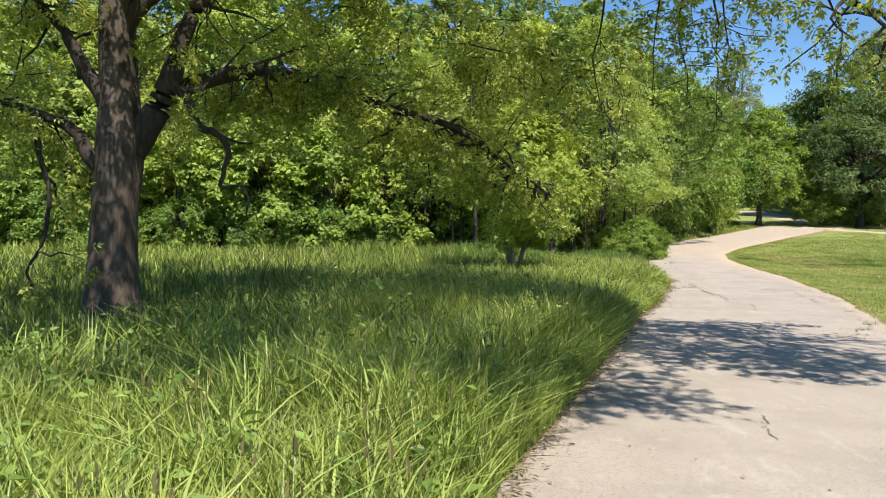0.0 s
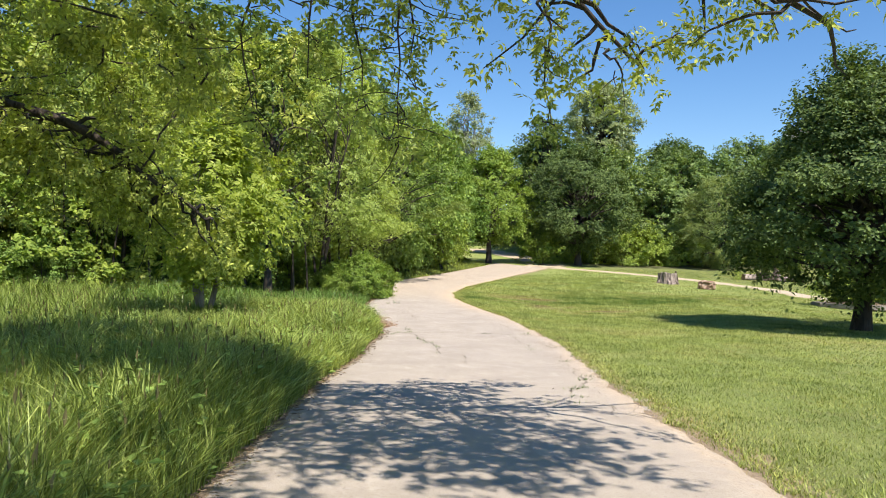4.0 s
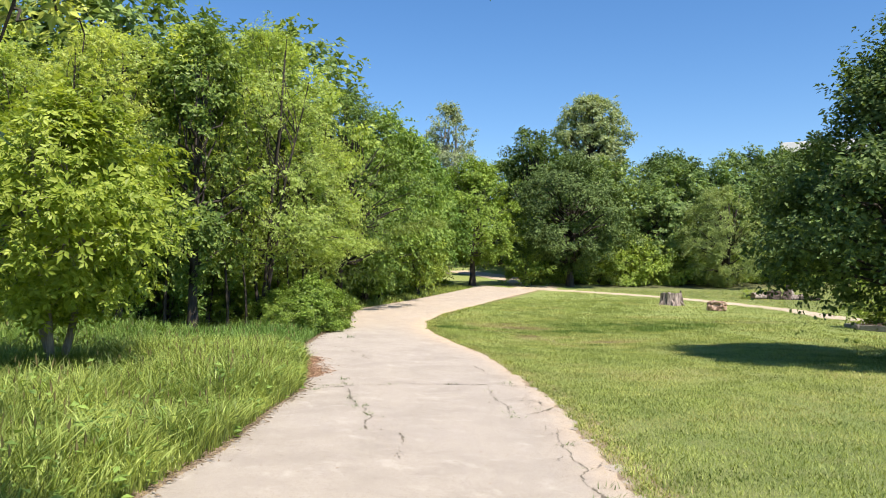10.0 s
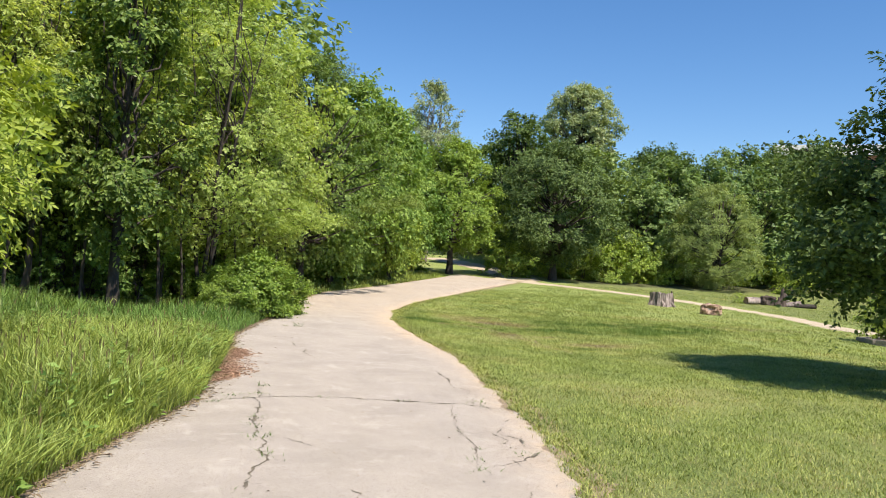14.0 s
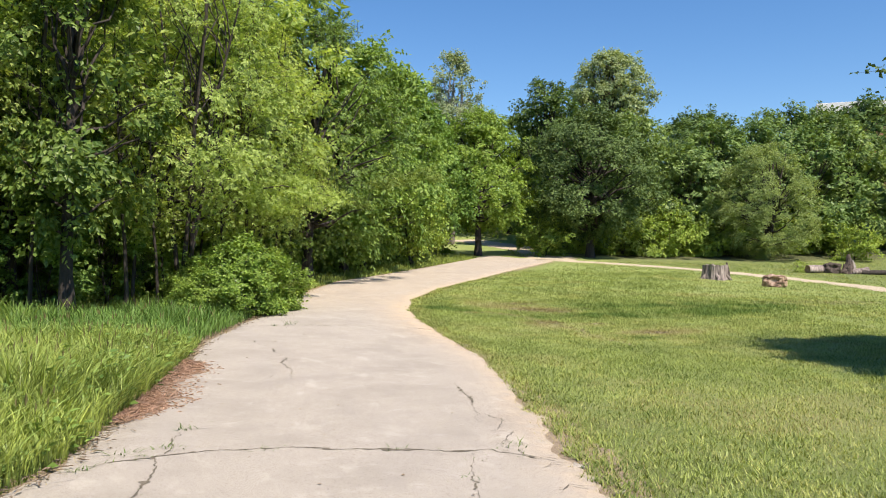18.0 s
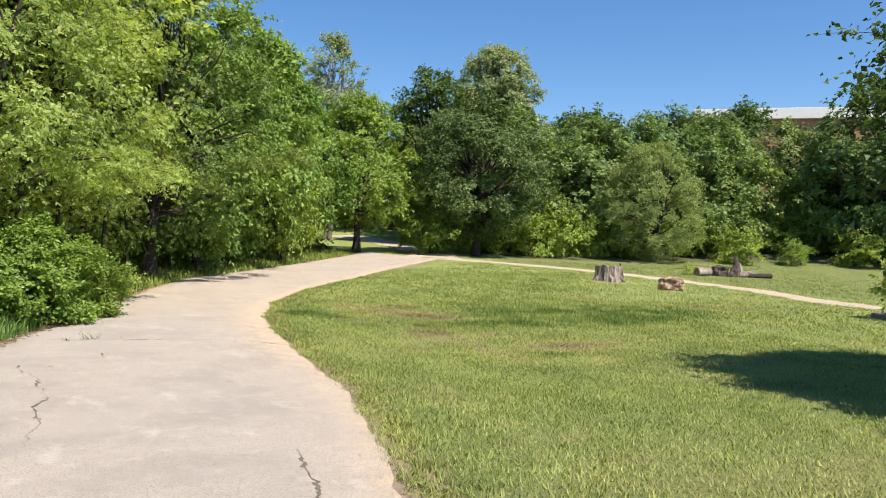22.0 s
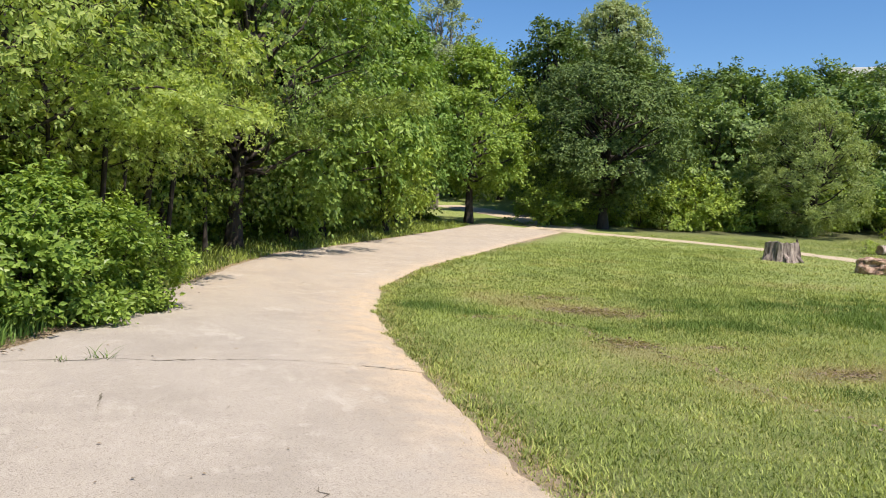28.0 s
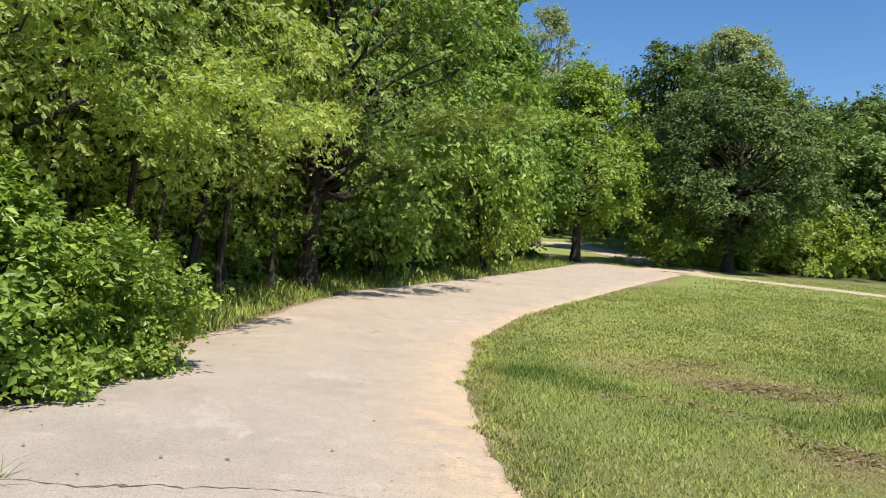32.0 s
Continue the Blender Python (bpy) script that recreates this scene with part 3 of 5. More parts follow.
# the crumbling margin: a crack that runs along the side, and short ones from it to the edge
for _y in np.arange(9.6, 20.4, 0.62):
    _d = 0.28 + 0.32 * _rng.random()
    _e = 0.28 + 0.32 * _rng.random()
    _x0, _x1 = float(right_x(_y)), float(right_x(_y + 0.75))
    if _rng.random() < 0.8:
        part("crack", ribbon(((_x0 - _d, _y), (_x0 * 0.4 + _x1 * 0.6 - 0.4, _y + 0.4), (_x1 - _e, _y + 0.75)), 0.009, _rng, 0.0385, CRACK), path, "dark soil-filled crack in the concrete")
    part("crack", ribbon(((_x0 - _d, _y), (_x0 - _d * 0.5, _y + _rng.normal(0.06, 0.12)), (_x0 + 0.02, _y + _rng.normal(0.05, 0.2))), 0.008, _rng, 0.0375, CRACK), path,
         "dark soil-filled crack in the concrete")
for _k in range(22):
    _y = 5 + 33 * _rng.random()
    _x = float(left_x(_y) + (right_x(_y) - left_x(_y)) * (0.1 + 0.8 * _rng.random()))
    _dx, _dy = _rng.normal(0, 0.25), _rng.normal(0, 0.45)
    part("crack", ribbon(((_x, _y), (_x + _dx * 0.4 + 0.04, _y + _dy * 0.5), (_x + _dx, _y + _dy)), 0.007, _rng, 0.0385, CRACK), path, "hairline crack in the concrete")



def edge_soil(edge, inner, outer, y0, y1, seed, lift):
    """The ragged strip of bare soil where turf and concrete meet."""
    rng = np.random.default_rng(seed)
    y = np.arange(y0, y1, 0.07)
    x = edge(y)
    rag = np.convolve(rng.normal(0, 0.12, len(y) + 6), np.ones(7) / 7, "valid") + rng.normal(0, 0.03, len(y))
    a, b = x + inner, x + outer * (0.6 + 0.4 * smooth(6, 9, y) * (1 - smooth(20, 24, y))) + rag
    v = np.vstack([np.c_[a, y, land(a, y) + lift], np.c_[(a + b) / 2, y, land((a + b) / 2, y) + 0.007], np.c_[b, y, land(b, y) + 0.004]])
    n = len(y)
    i = np.arange(n - 1)
    f = np.vstack([np.stack([i, n + i, n + i + 1, i + 1], -1), np.stack([n + i, 2 * n + i, 2 * n + i + 1, n + i + 1], -1)])
    return mesh_np("soil_edge", v, f, EDGE_SOIL)


part("soil_edge", edge_soil(right_x, -0.18, 0.32, -6, 50, 6, 0.002), path, "bare reddish soil along the path's edge")
part("soil_edge", edge_soil(left_x, 0.18, -0.24, -6, 50, 7, 0.002), path, "bare reddish soil along the path's edge")

trail_line = spline([(24.5, 54.6), (27.2, 52.6), (29.6, 49.6), (31.2, 46.6), (32.4, 43.6), (33.0, 40.6), (32.0, 36.6), (31.2, 33.0), (32.4, 30.2), (36.5, 28.4), (44, 27.4)], 90)


def band(line, width, lift, mat, name, seed):
    rng = np.random.default_rng(seed)
    p = np.array(line)[:, :2]
    t = np.gradient(p, axis=0)
    t /= np.linalg.norm(t, axis=1, keepdims=True)
    side = np.stack([-t[:, 1], t[:, 0]], -1)
    us = np.linspace(-1, 1, 5)
    w = width / 2 * (1 + rng.normal(0, 0.12, len(p)))
    v = (p[:, None] + side[:, None] * (us[None, :, None] * w[:, None, None])).reshape(-1, 2)
    z = land(v[:, 0], v[:, 1]) + np.tile(lift * np.array([0.2, 1, 1.1, 1, 0.2]), len(p))
    n, m = len(p), 5
    i, j = np.meshgrid(np.arange(n - 1), np.arange(m - 1), indexing="ij")
    f = np.stack([i * m + j, i * m + j + 1, (i + 1) * m + j + 1, (i + 1) * m + j], -1).reshape(-1, 4)
    return mesh_np(name, np.c_[v, z], f, mat)


trail = tagged(new("trail", band(trail_line, 1.5, 0.03, SAND, "trail", 8)), "narrow sandy foot trail across the meadow", "trail", kind="structure")
tagged(new("road", band(spline([(25.4, 53.6), (26.6, 56.0), (27.8, 59.5), (28.7, 65), (28.9, 71), (28.2, 76)], 60), 2.8, 0.045, SAND, "road", 9)),
                  "worn lane going on behind the trees", "road", kind="structure")
tagged(new("road", band(spline([(24, 114), (36, 111.5), (46, 109.5), (58, 108), (72, 108)], 40), 3.2, 0.06, SAND, "road", 10)), "distant pale road beyond the lawn", "road", kind="structure")


# ---- trees ----
def tree_parts(root, seed, height, radius, crown_from, leaf_mat, bark, count, leaf, shape=LEAF_QUAD, clump=0.3, clumps=40, per=13, trunk=0.16, stems=1,
               lean=0.04, top=1.0, wide=0.42, droop=0.3, hollow=0.25, rough=0.2, rise=0.12, fine=220):
    """Trunk with limbs, and a crown of leafy sprays that fan out from the boughs' ends, under the tree's root; all round the root's foot."""
    rng = np.random.default_rng(seed)
    wood, boughs, heads = [], [], []
    for s in range(stems):
        a = rng.random() * 6.28
        foot = np.array([math.cos(a), math.sin(a), 0]) * (0.0 if stems == 1 else trunk * 0.9)
        head = np.array([rng.normal() * lean * height, rng.normal() * lean * height, height * (0.9 if stems == 1 else 0.75 + 0.2 * rng.random())])
        if stems > 1:
            head[:2] += np.array([math.cos(a), math.sin(a)]) * radius * 0.35
        line = wander(rng, foot - (0, 0, 0.15), head, 9, 0.035 * height / 9 + 0.02)
        rad = trunk * np.linspace(1, 0.22, 9)
        rad[0] *= 1.45
        wood.append(tube(line, rad, 9))
        heads.append(line)
    # the boughs' ends, on a lumpy round body that is widest at its share "wide" of the crown's height
    u, a = rng.random(clumps), rng.random(clumps) * 6.28
    w = np.where(u > wide, (u - wide) / (1 - wide), (wide - u) / max(wide, 1e-3))
    env = (1 - w ** 2.4) ** 0.62 * np.where(u > wide, 1 - (1 - top) * w, 1.0)
    ph = rng.random(3) * 6.28
    env = env * (1 + rough * (0.6 * np.sin(3 * a + ph[0] + 4 * u) + 0.5 * np.sin(5 * a + ph[1] - 7 * u) + 0.4 * np.sin(2 * a + 11 * u + ph[2])))
    rr = radius * env * np.where(rng.random(clumps) < hollow, 0.2 + 0.45 * rng.random(clumps), 0.7 + 0.22 * rng.random(clumps))
    c = np.c_[np.cos(a) * rr, np.sin(a) * rr, crown_from + u * (height - crown_from) * 0.95]
    out = unit(np.c_[c[:, :2] / radius, 0.9 * (u - 0.35)] + 1e-3)
    size = clump * radius * (0.6 + 0.8 * rng.random(clumps))
    for k in range(clumps):
        if k % 2 == 0 or clumps < 30:
            line = heads[rng.integers(len(heads))]
            want = crown_from * 0.6 + (c[k, 2] - crown_from * 0.6) * 0.62
            start = np.array([np.interp(want, line[:, 2], line[:, i]) for i in range(3)])
            boughs.append(tube(wander(rng, start, c[k], 6, 0.05 * np.linalg.norm(c[k] - start)), trunk * np.linspace(0.34, 0.06, 6), 5))
    # sprays, each a twig with leaves on both sides
    n = count // per
    pick = rng.choice(clumps, n, p=size ** 2 / (size ** 2).sum())
    o = out[pick]
    s = c[pick] + rng.normal(size=(n, 3)) * (size[pick] * 0.36)[:, None] * (1, 1, 0.8)
    d = unit(o * 0.75 + rng.normal(size=(n, 3)) * 0.55 + (0, 0, rise))
    ln = size[pick] * (0.35 + 0.55 * rng.random(n))
    tw = np.maximum(trunk * 0.035, 0.004)
    for k in range(min(n, fine)):
        q = np.linspace(-0.5, 0.95, 4)[:, None]
        boughs.append(tube(s[k] + d[k] * ln[k] * q - (0, 0, 1) * (droop * ln[k] * q * np.abs(q)), tw * np.array((1.4, 1.1, 0.8, 0.4)), 3))
    t = np.tile(np.linspace(0.05, 1, per), n) + rng.normal(0, 0.05, n * per)
    o, dd, l = np.repeat(o, per, 0), np.repeat(d, per, 0), np.repeat(ln, per)
    p = np.repeat(s, per, 0) + dd * (l * t)[:, None]
    p[:, 2] -= droop * l * t * np.abs(t)
    side = unit(np.cross(dd, (0, 0, 1.0))) * np.tile(np.where(np.arange(per) % 2, 1, -1), n)[:, None]
    p += side * (leaf * 0.2) + rng.normal(size=p.shape) * leaf * 0.3
    tips = unit(dd * 0.45 + side * 0.75 + rng.normal(size=p.shape) * 0.4 - (0, 0, droop + 0.1))
    ups = unit(o * 0.8 + rng.normal(size=p.shape) * 0.42 + (0, 0, 0.5))
    p[:, 2] = np.maximum(p[:, 2], 0.05 + 0.06 * rng.random(len(p)))
    v, f = joined(wood)
    part("trunk", mesh_np("trunk", v, f, bark, True), root)
    part("branching", mesh_np("branching", *joined(boughs), bark, True), root, kind="stuff")
    part("crown", leaves("crown", p, tips, ups, leaf * (0.6 + 0.7 * rng.random(len(p))) * (1.12 - 0.3 * np.clip(t, 0, 1)), shape, leaf_mat), root)
    return root


def tree(name, x, y, label, seed, group="", rz=0.0, scale=1.0, **kw):
    root = thing(name, x, y, label, "shrub" if "shrub" in name or "bush" in name else "tree", group)
    tree_parts(root, seed, **kw)
    root.matrix_world = pose(x, y, float(land(x, y)), 0, 0, rz) @ Matrix.Diagonal((scale, scale, scale, 1))
    return root


def again(ob, x, y, rz, scale, label=""):
    c = copy_thing(ob, pose(x, y, float(land(x, y)), 0, 0, rz))
    c.scale = (scale, scale, scale)
    return tagged(c, label)


# the old spreading tree whose limbs hang over the path
OLD = np.array((-4.85, 11.7, 0.0))
old_tree = thing("old_tree", OLD[0], OLD[1], "old spreading shade tree with furrowed grey-brown trunk in tall grass", "tree")


def old_tree_build():
    rng = np.random.default_rng(11)
    lobes = lambda a: 1 + 0.07 * np.sin(5 * a + 0.6) + 0.05 * np.sin(9 * a)  # noqa: E731
    trunk = spline([(0.02, 0, -0.2), (0, 0, 0.12), (0.0, 0, 0.7), (0.03, 0, 1.6), (0.1, 0, 2.4), (0.08, 0.05, 3.3), (0.02, 0.1, 4.6), (0.1, 0.3, 6.2), (0.3, 0.5, 8.0), (0.2, 0.4, 9.6)], 34)
    rad = np.interp(trunk[:, 2], (-0.2, 0.05, 0.3, 0.7, 1.4, 2.2, 2.7, 3.3, 4.6, 8, 9.6), (0.56, 0.49, 0.41, 0.355, 0.32, 0.33, 0.34, 0.27, 0.25, 0.12, 0.04))
    part("trunk", mesh_np("trunk", *tube(trunk, rad, 18, lobes), BARK, True), old_tree, "furrowed grey-brown trunk")
    limbs = [  # (line in the tree's own place, thickness at the start, at the end)
        ([(0.1, 0, 2.2), (0.3, 0.04, 2.58), (0.56, 0.05, 2.97), (0.76, 0.06, 3.35), (0.9, 0.07, 3.8), (1.0, 0.08, 4.2), (1.3, 0.2, 4.8), (2.2, 0.6, 5.8), (3.4, 1.0, 6.6), (5.0, 1.2, 7.2), (6.5, 1.0, 7.0)], 0.27, 0.03),
        ([(0.7, 0.1, 3.3), (1.2, 0.9, 3.75), (2.0, 2.2, 4.1), (3.01, 3.38, 4.04), (3.79, 3.07, 3.67), (4.78, 2.76, 3.39), (5.4, 2.5, 3.05), (5.82, 2.3, 2.71), (6.3, 2.2, 2.4), (6.68, 2.12, 2.11)], 0.15, 0.02),
        ([(0.0, 0.04, 2.75), (-0.13, 0.06, 3.29), (-0.43, 0.07, 3.67), (-0.7, 0.09, 4.13), (-0.9, 0.05, 4.4), (-1.8, -0.8, 5.6), (-3.2, -1.6, 6.4)], 0.17, 0.03),
        ([(0.0, 0, 2.15), (-0.27, -0.06, 2.43), (-0.44, -0.06, 2.72), (-0.83, -0.05, 2.94), (-1.35, -0.04, 3.12), (-2.8, -0.3, 3.6), (-4.2, -0.2, 4.3)], 0.14, 0.03),
        ([(-1.1, -0.05, 3.02), (-1.05, -0.12, 2.75), (-0.96, -0.17, 2.41), (-0.86, -0.18, 1.9), (-0.91, -0.2, 1.26), (-1.13, -0.21, 0.81), (-1.06, -0.22, 0.55)], 0.06, 0.018),
        ([(0.85, 0, 3.5), (1.17, -0.14, 3.21), (1.33, -0.15, 2.83), (1.59, -0.16, 2.71), (1.79, -0.17, 2.45), (1.73, -0.17, 2.13), (1.67, -0.18, 1.91), (1.96, -0.18, 1.94), (2.06, -0.19, 1.76), (2.03, -0.19, 1.53)], 0.075, 0.013),
        ([(0.85, 0, 3.45), (1.23, -0.04, 3.4), (1.62, -0.03, 3.65), (1.87, -0.03, 3.69), (2.2, -0.03, 3.76), (3.0, 0.1, 4.1)], 0.07, 0.02),
        ([(0.05, 0.1, 4.2), (0.4, 0.1, 4.6), (0.7, 0.1, 4.85), (1.2, 0.4, 5.8), (1.5, 0.9, 7.4)], 0.16, 0.04),
        ([(0.1, 0.2, 4.6), (1.2, -0.6, 6.4), (3.5, -1.2, 7.2), (6.0, -1.8, 6.6), (8.4, -1.9, 5.3), (9.8, -1.8, 4.4), (11.0, -1.4, 3.75)], 0.14, 0.02),
        ([(0.1, 0.1, 4.9), (1.4, -1.8, 6.3), (3.6, -3.2, 6.8), (6.2, -3.7, 6.0), (8.4, -3.6, 4.9), (10.2, -3.3, 4.2), (11.3, -3.3, 3.9)], 0.13, 0.02),
        ([(0.1, 0.3, 5.5), (1.5, 1.8, 7.2), (4.0, 2.4, 7.6), (5.4, 2.2, 7.2)], 0.12, 0.02),
        ([(0.1, 0.3, 5.5), (-0.6, 2.2, 7.2), (-1.4, 4.6, 7.4)], 0.12, 0.03),
        ([(0.1, 0.2, 5.2), (-0.8, -2.4, 6.6), (-1.2, -5.0, 6.6), (-0.6, -6.6, 5.6)], 0.12, 0.025),
        ([(0.3, 0.5, 7.5), (1.8, 0.2, 9.2), (3.6, -0.4, 9.8)], 0.08, 0.03)]
    ends, twigs, made = [], [], []
    for k, (line, r0, r1) in enumerate(limbs):
        n = 6 * len(line)
        p = spline(line, n)
        p[2:-1] += np.cumsum(rng.normal(0, 0.012, (n - 3, 3)), 0) * 0.5
        limb = part("limb", mesh_np("limb", *tube(p, r1 + (r0 - r1) * np.linspace(1, 0, n) ** 1.35, 9), BARK_DARK, True), old_tree)
        made.append(limb)
        steps = np.r_[0, np.cumsum(np.linalg.norm(np.diff(p, axis=0), axis=1))]
        for d in np.arange(steps[-1] * 0.28, steps[-1], 0.22):
            q = np.array([np.interp(d, steps, p[:, k]) for k in range(3)])
            for _ in range(2 if steps[-1] > 4 else 1):
                way = unit(rng.normal(size=3) * (1, 1, 0.55) + (0.1, 0, -0.12))
                if k == 1:
                    way[1] = abs(way[1])
                far = q + way * (0.55 + 1.0 * rng.random())
                if far[0] > 7.2:
                    far[2] = max(far[2], 3.6)
                if OLD[0] + far[0] - 0.22 * far[2] > 2.9 and far[1] + 0.61 * far[2] > 1.3:
                    continue
                if far[2] < 1.0 or r0 < 0.08 and rng.random() < 0.6:
                    continue
                t = wander(rng, q, far, 6, 0.05)
                t[:, 2] -= 0.12 * np.linspace(0, 1, 6) ** 2
                twigs.append(tube(t, np.linspace(0.022 if len(twigs) % 3 else 0.034, 0.005, 6), 4))
                ends += [t[3], t[4], t[5], (t[4] + t[5]) / 2]
        ends += [p[-1], p[-1] + (0.1, 0.1, -0.1)]
    # sprays of leaves that hang below the low limbs
    for _ in range(60):
        u = rng.random()
        x = 0.3 + 6.4 * u
        q = np.array([x, 0.75 + 2.0 * u + abs(rng.normal(0, 0.5)), np.interp(x, (0, 2, 3.6, 5.4, 6.9), (3.3, 3.9, 3.5, 2.85, 2.1)) + 0.1])
        far = q + (rng.normal(0, 0.35), rng.normal(0, 0.35), -(0.15 + 0.75 * rng.random() * (1 - 0.45 * u)))
        t = wander(rng, q, far, 6, 0.06)
        twigs.append(tube(t, np.linspace(0.014, 0.004, 6), 4))
        ends += [t[2], t[3], t[4], t[5]]
    for _ in range(26):
        q = np.array([5.0 + 2.8 * rng.random(), -0.5 + 2.4 * rng.random(), 3.3 + 1.3 * rng.random()])
        t = wander(rng, q, q + rng.normal(0, 0.3, 3) - (0, 0, 0.2), 6, 0.06)
        twigs.append(tube(t, np.linspace(0.014, 0.004, 6), 4))
        ends += [t[0], t[2], t[4], t[5]]
    # the shaded foliage over the low limb
    for _ in range(48):
        q = np.array([1.8 + 4.6 * rng.random(), 0.4 + 2.6 * rng.random(), 3.9 + 2.0 * rng.random()])
        t = wander(rng, q, q + rng.normal(0, 0.35, 3) - (0, 0, 0.2), 6, 0.06)
        twigs.append(tube(t, np.linspace(0.014, 0.004, 6), 4))
        ends += [t[0], t[2], t[4], t[5]]
    part("twig_work", mesh_np("twig_work", *joined(twigs), BARK_DARK), old_tree, kind="stuff")
    ends = np.array(ends)
    per = 15
    c = np.repeat(ends, per, 0)
    d = unit(rng.normal(size=c.shape))
    c = c + d * (0.05 + 0.20 * rng.random((len(c), 1)))
    c[:, 2] -= 0.05
    tips = unit(d * 0.7 + rng.normal(size=c.shape) * 0.5 - (0, 0, 0.4))
    ups = unit(d * 0.5 + rng.normal(size=c.shape) * 0.5 + (0, 0, 0.6))
    size = 0.15 * (0.6 + 0.8 * rng.random(len(c)))
    fall_x, fall_y = OLD[0] + c[:, 0] - 0.22 * c[:, 2], OLD[1] + c[:, 1] + 0.61 * c[:, 2]
    sunny = (fall_x > 2.9) & (fall_y > 13.0) & (c[:, 2] > 3.0)
    keep = ~sunny & ((c[:, 2] > 3.35) | (c[:, 0] < 7.3)) & (c[:, 0] < 11.5) & ((c[:, 0] < 8.7) | (rng.random(len(c)) < 0.5))
    c, tips, ups, size = c[keep], tips[keep], ups[keep], size[keep]
    hang, stems = [], []
    for x, y, z0, z1, n in ((8.2, -1.85, 5.2, 2.6, 26), (7.95, -1.6, 5.2, 2.95, 16), (8.4, -1.7, 5.2, 3.2, 12), (9.73, -1.85, 4.6, 2.95, 14), (10.8, -1.4, 3.9, 3.3, 3),
                            (7.3, -2.2, 5.4, 3.1, 12), (7.0, -1.0, 5.2, 2.8, 14)):
        line = wander(rng, (x - 0.2, y, z0), (x, y, z1), 9, 0.05)
        stems.append(tube(line, np.linspace(0.02, 0.004, 9), 4))
        for _ in range(n):
            u = 0.35 + 0.65 * rng.random()
            q = line[0] + (line[-1] - line[0]) * u
            e = q + rng.normal(size=3) * (0.26, 0.26, 0.12) - (0, 0, 0.1)
            stems.append(tube(wander(rng, q, e, 4, 0.03), np.linspace(0.008, 0.003, 4), 3))
            hang += [e + rng.normal(size=3) * 0.09 for _ in range(9)]
    hang = np.array(hang)
    hd = unit(rng.normal(size=hang.shape) - (0, 0, 0.7))
    part("hanging_spray", leaves("hanging_spray", hang, hd, unit(rng.normal(size=hang.shape) * 0.6 + (0, -0.3, 0.6)), 0.11 + 0.06 * rng.random(len(hang)), LEAF_NARROW, LEAF_BIG), made[8],
         "dark leaf sprays hanging over the path")
    part("hanging_twig", mesh_np("hanging_twig", *joined(stems), BARK_DARK), made[8], kind="stuff")
    top = [(*(rng.normal(size=2) * (3.9, 3.6) + (0.3, -0.9)), 5.6 + 4.0 * rng.random(), 0.5 + 0.5 * rng.random(), 0.6) for _ in range(80)]
    top += [(5.5 + 5.0 * rng.random(), -4.2 + 4.6 * rng.random(), 4.9 + 2.4 * rng.random(), 0.45 + 0.35 * rng.random(), 0.6) for _ in range(40)]
    # clumps out of view above the camera, added for their shadows
    top += [(7.6 + 3.6 * rng.random(), -7.4 + 2.4 * rng.random(), 5.7 + 1.2 * rng.random(), 0.4 + 0.35 * rng.random(), 0.5) for _ in range(24)]
    top += [(6.6 + 1.8 * rng.random(), -9.6 + 2.6 * rng.random(), 5.8 + 1.0 * rng.random(), 0.35 + 0.3 * rng.random(), 0.5) for _ in range(9)]
    top += [(2.4 + 5.0 * rng.random(), -10.5 + 3.4 * rng.random(), 5.9 + 1.1 * rng.random(), 0.4 + 0.4 * rng.random(), 0.5) for _ in range(30)]
    top += [(-3.5 + 9.5 * rng.random(), -9.4 + 3.6 * rng.random(), 5.8 + 1.4 * rng.random(), 0.45 + 0.4 * rng.random(), 0.5) for _ in range(54)]
    # the upper crown leaves open the sunlit low limb and the path beyond the tree
    top = [c for c in top if not (OLD[0] + c[0] - 0.22 * c[2] > 2.3 and c[1] + 0.61 * c[2] > 0.9)
           and not (0.5 < c[0] < 8.5 and abs(c[1] + 0.61 * c[2] - 3.1) < 0.9 and rng.random() < 0.75)
           and not (OLD[0] + c[0] - 0.22 * c[2] > -4.5 and OLD[1] + c[1] + 0.61 * c[2] < 6.0)]
    # added clumps, mostly out of view, that shade the grass between the trunk and the path
    shade = []
    for _ in range(86):
        fx, fy, z = -1.2 + 8.6 * rng.random(), -3.2 + 5.8 * rng.random(), 5.4 + 2.2 * rng.random()
        if all(math.hypot(fx - hx, fy - hy) > hr for hx, hy, hr in ((4.9, -1.2, 0.9), (6.0, -1.6, 0.8), (5.7, -2.7, 0.8), (3.5, -2.9, 0.8), (4.3, -3.0, 0.8))):
            shade.append((fx + 0.22 * z, fy - 0.61 * z, z, 0.4 + 0.4 * rng.random(), 0.5))
    # smaller unseen clumps, added for shadow along the path's edge and on it
    for _ in range(13):
        fx, fy, z = 5.2 + 1.6 * rng.random(), -5.4 + 2.8 * rng.random(), 5.4 + 2.0 * rng.random()
        shade.append((fx + 0.22 * z, fy - 0.61 * z, z, 0.25 + 0.25 * rng.random(), 0.5))
    for _ in range(16):
        fx, fy, z = 7.0 + 2.2 * rng.random(), -3.1 + 1.7 * rng.random(), 5.0 + 1.0 * rng.random()
        shade.append((fx + 0.22 * z, fy - 0.61 * z, z, 0.24 + 0.2 * rng.random(), 0.5))
    part("upper_crown", leaves("upper_crown", *clump_leaves(rng, top + shade, 27000, 0.2, 0.4), LEAF_SPRAY, LEAF_BIG), old_tree, "dense green upper crown")
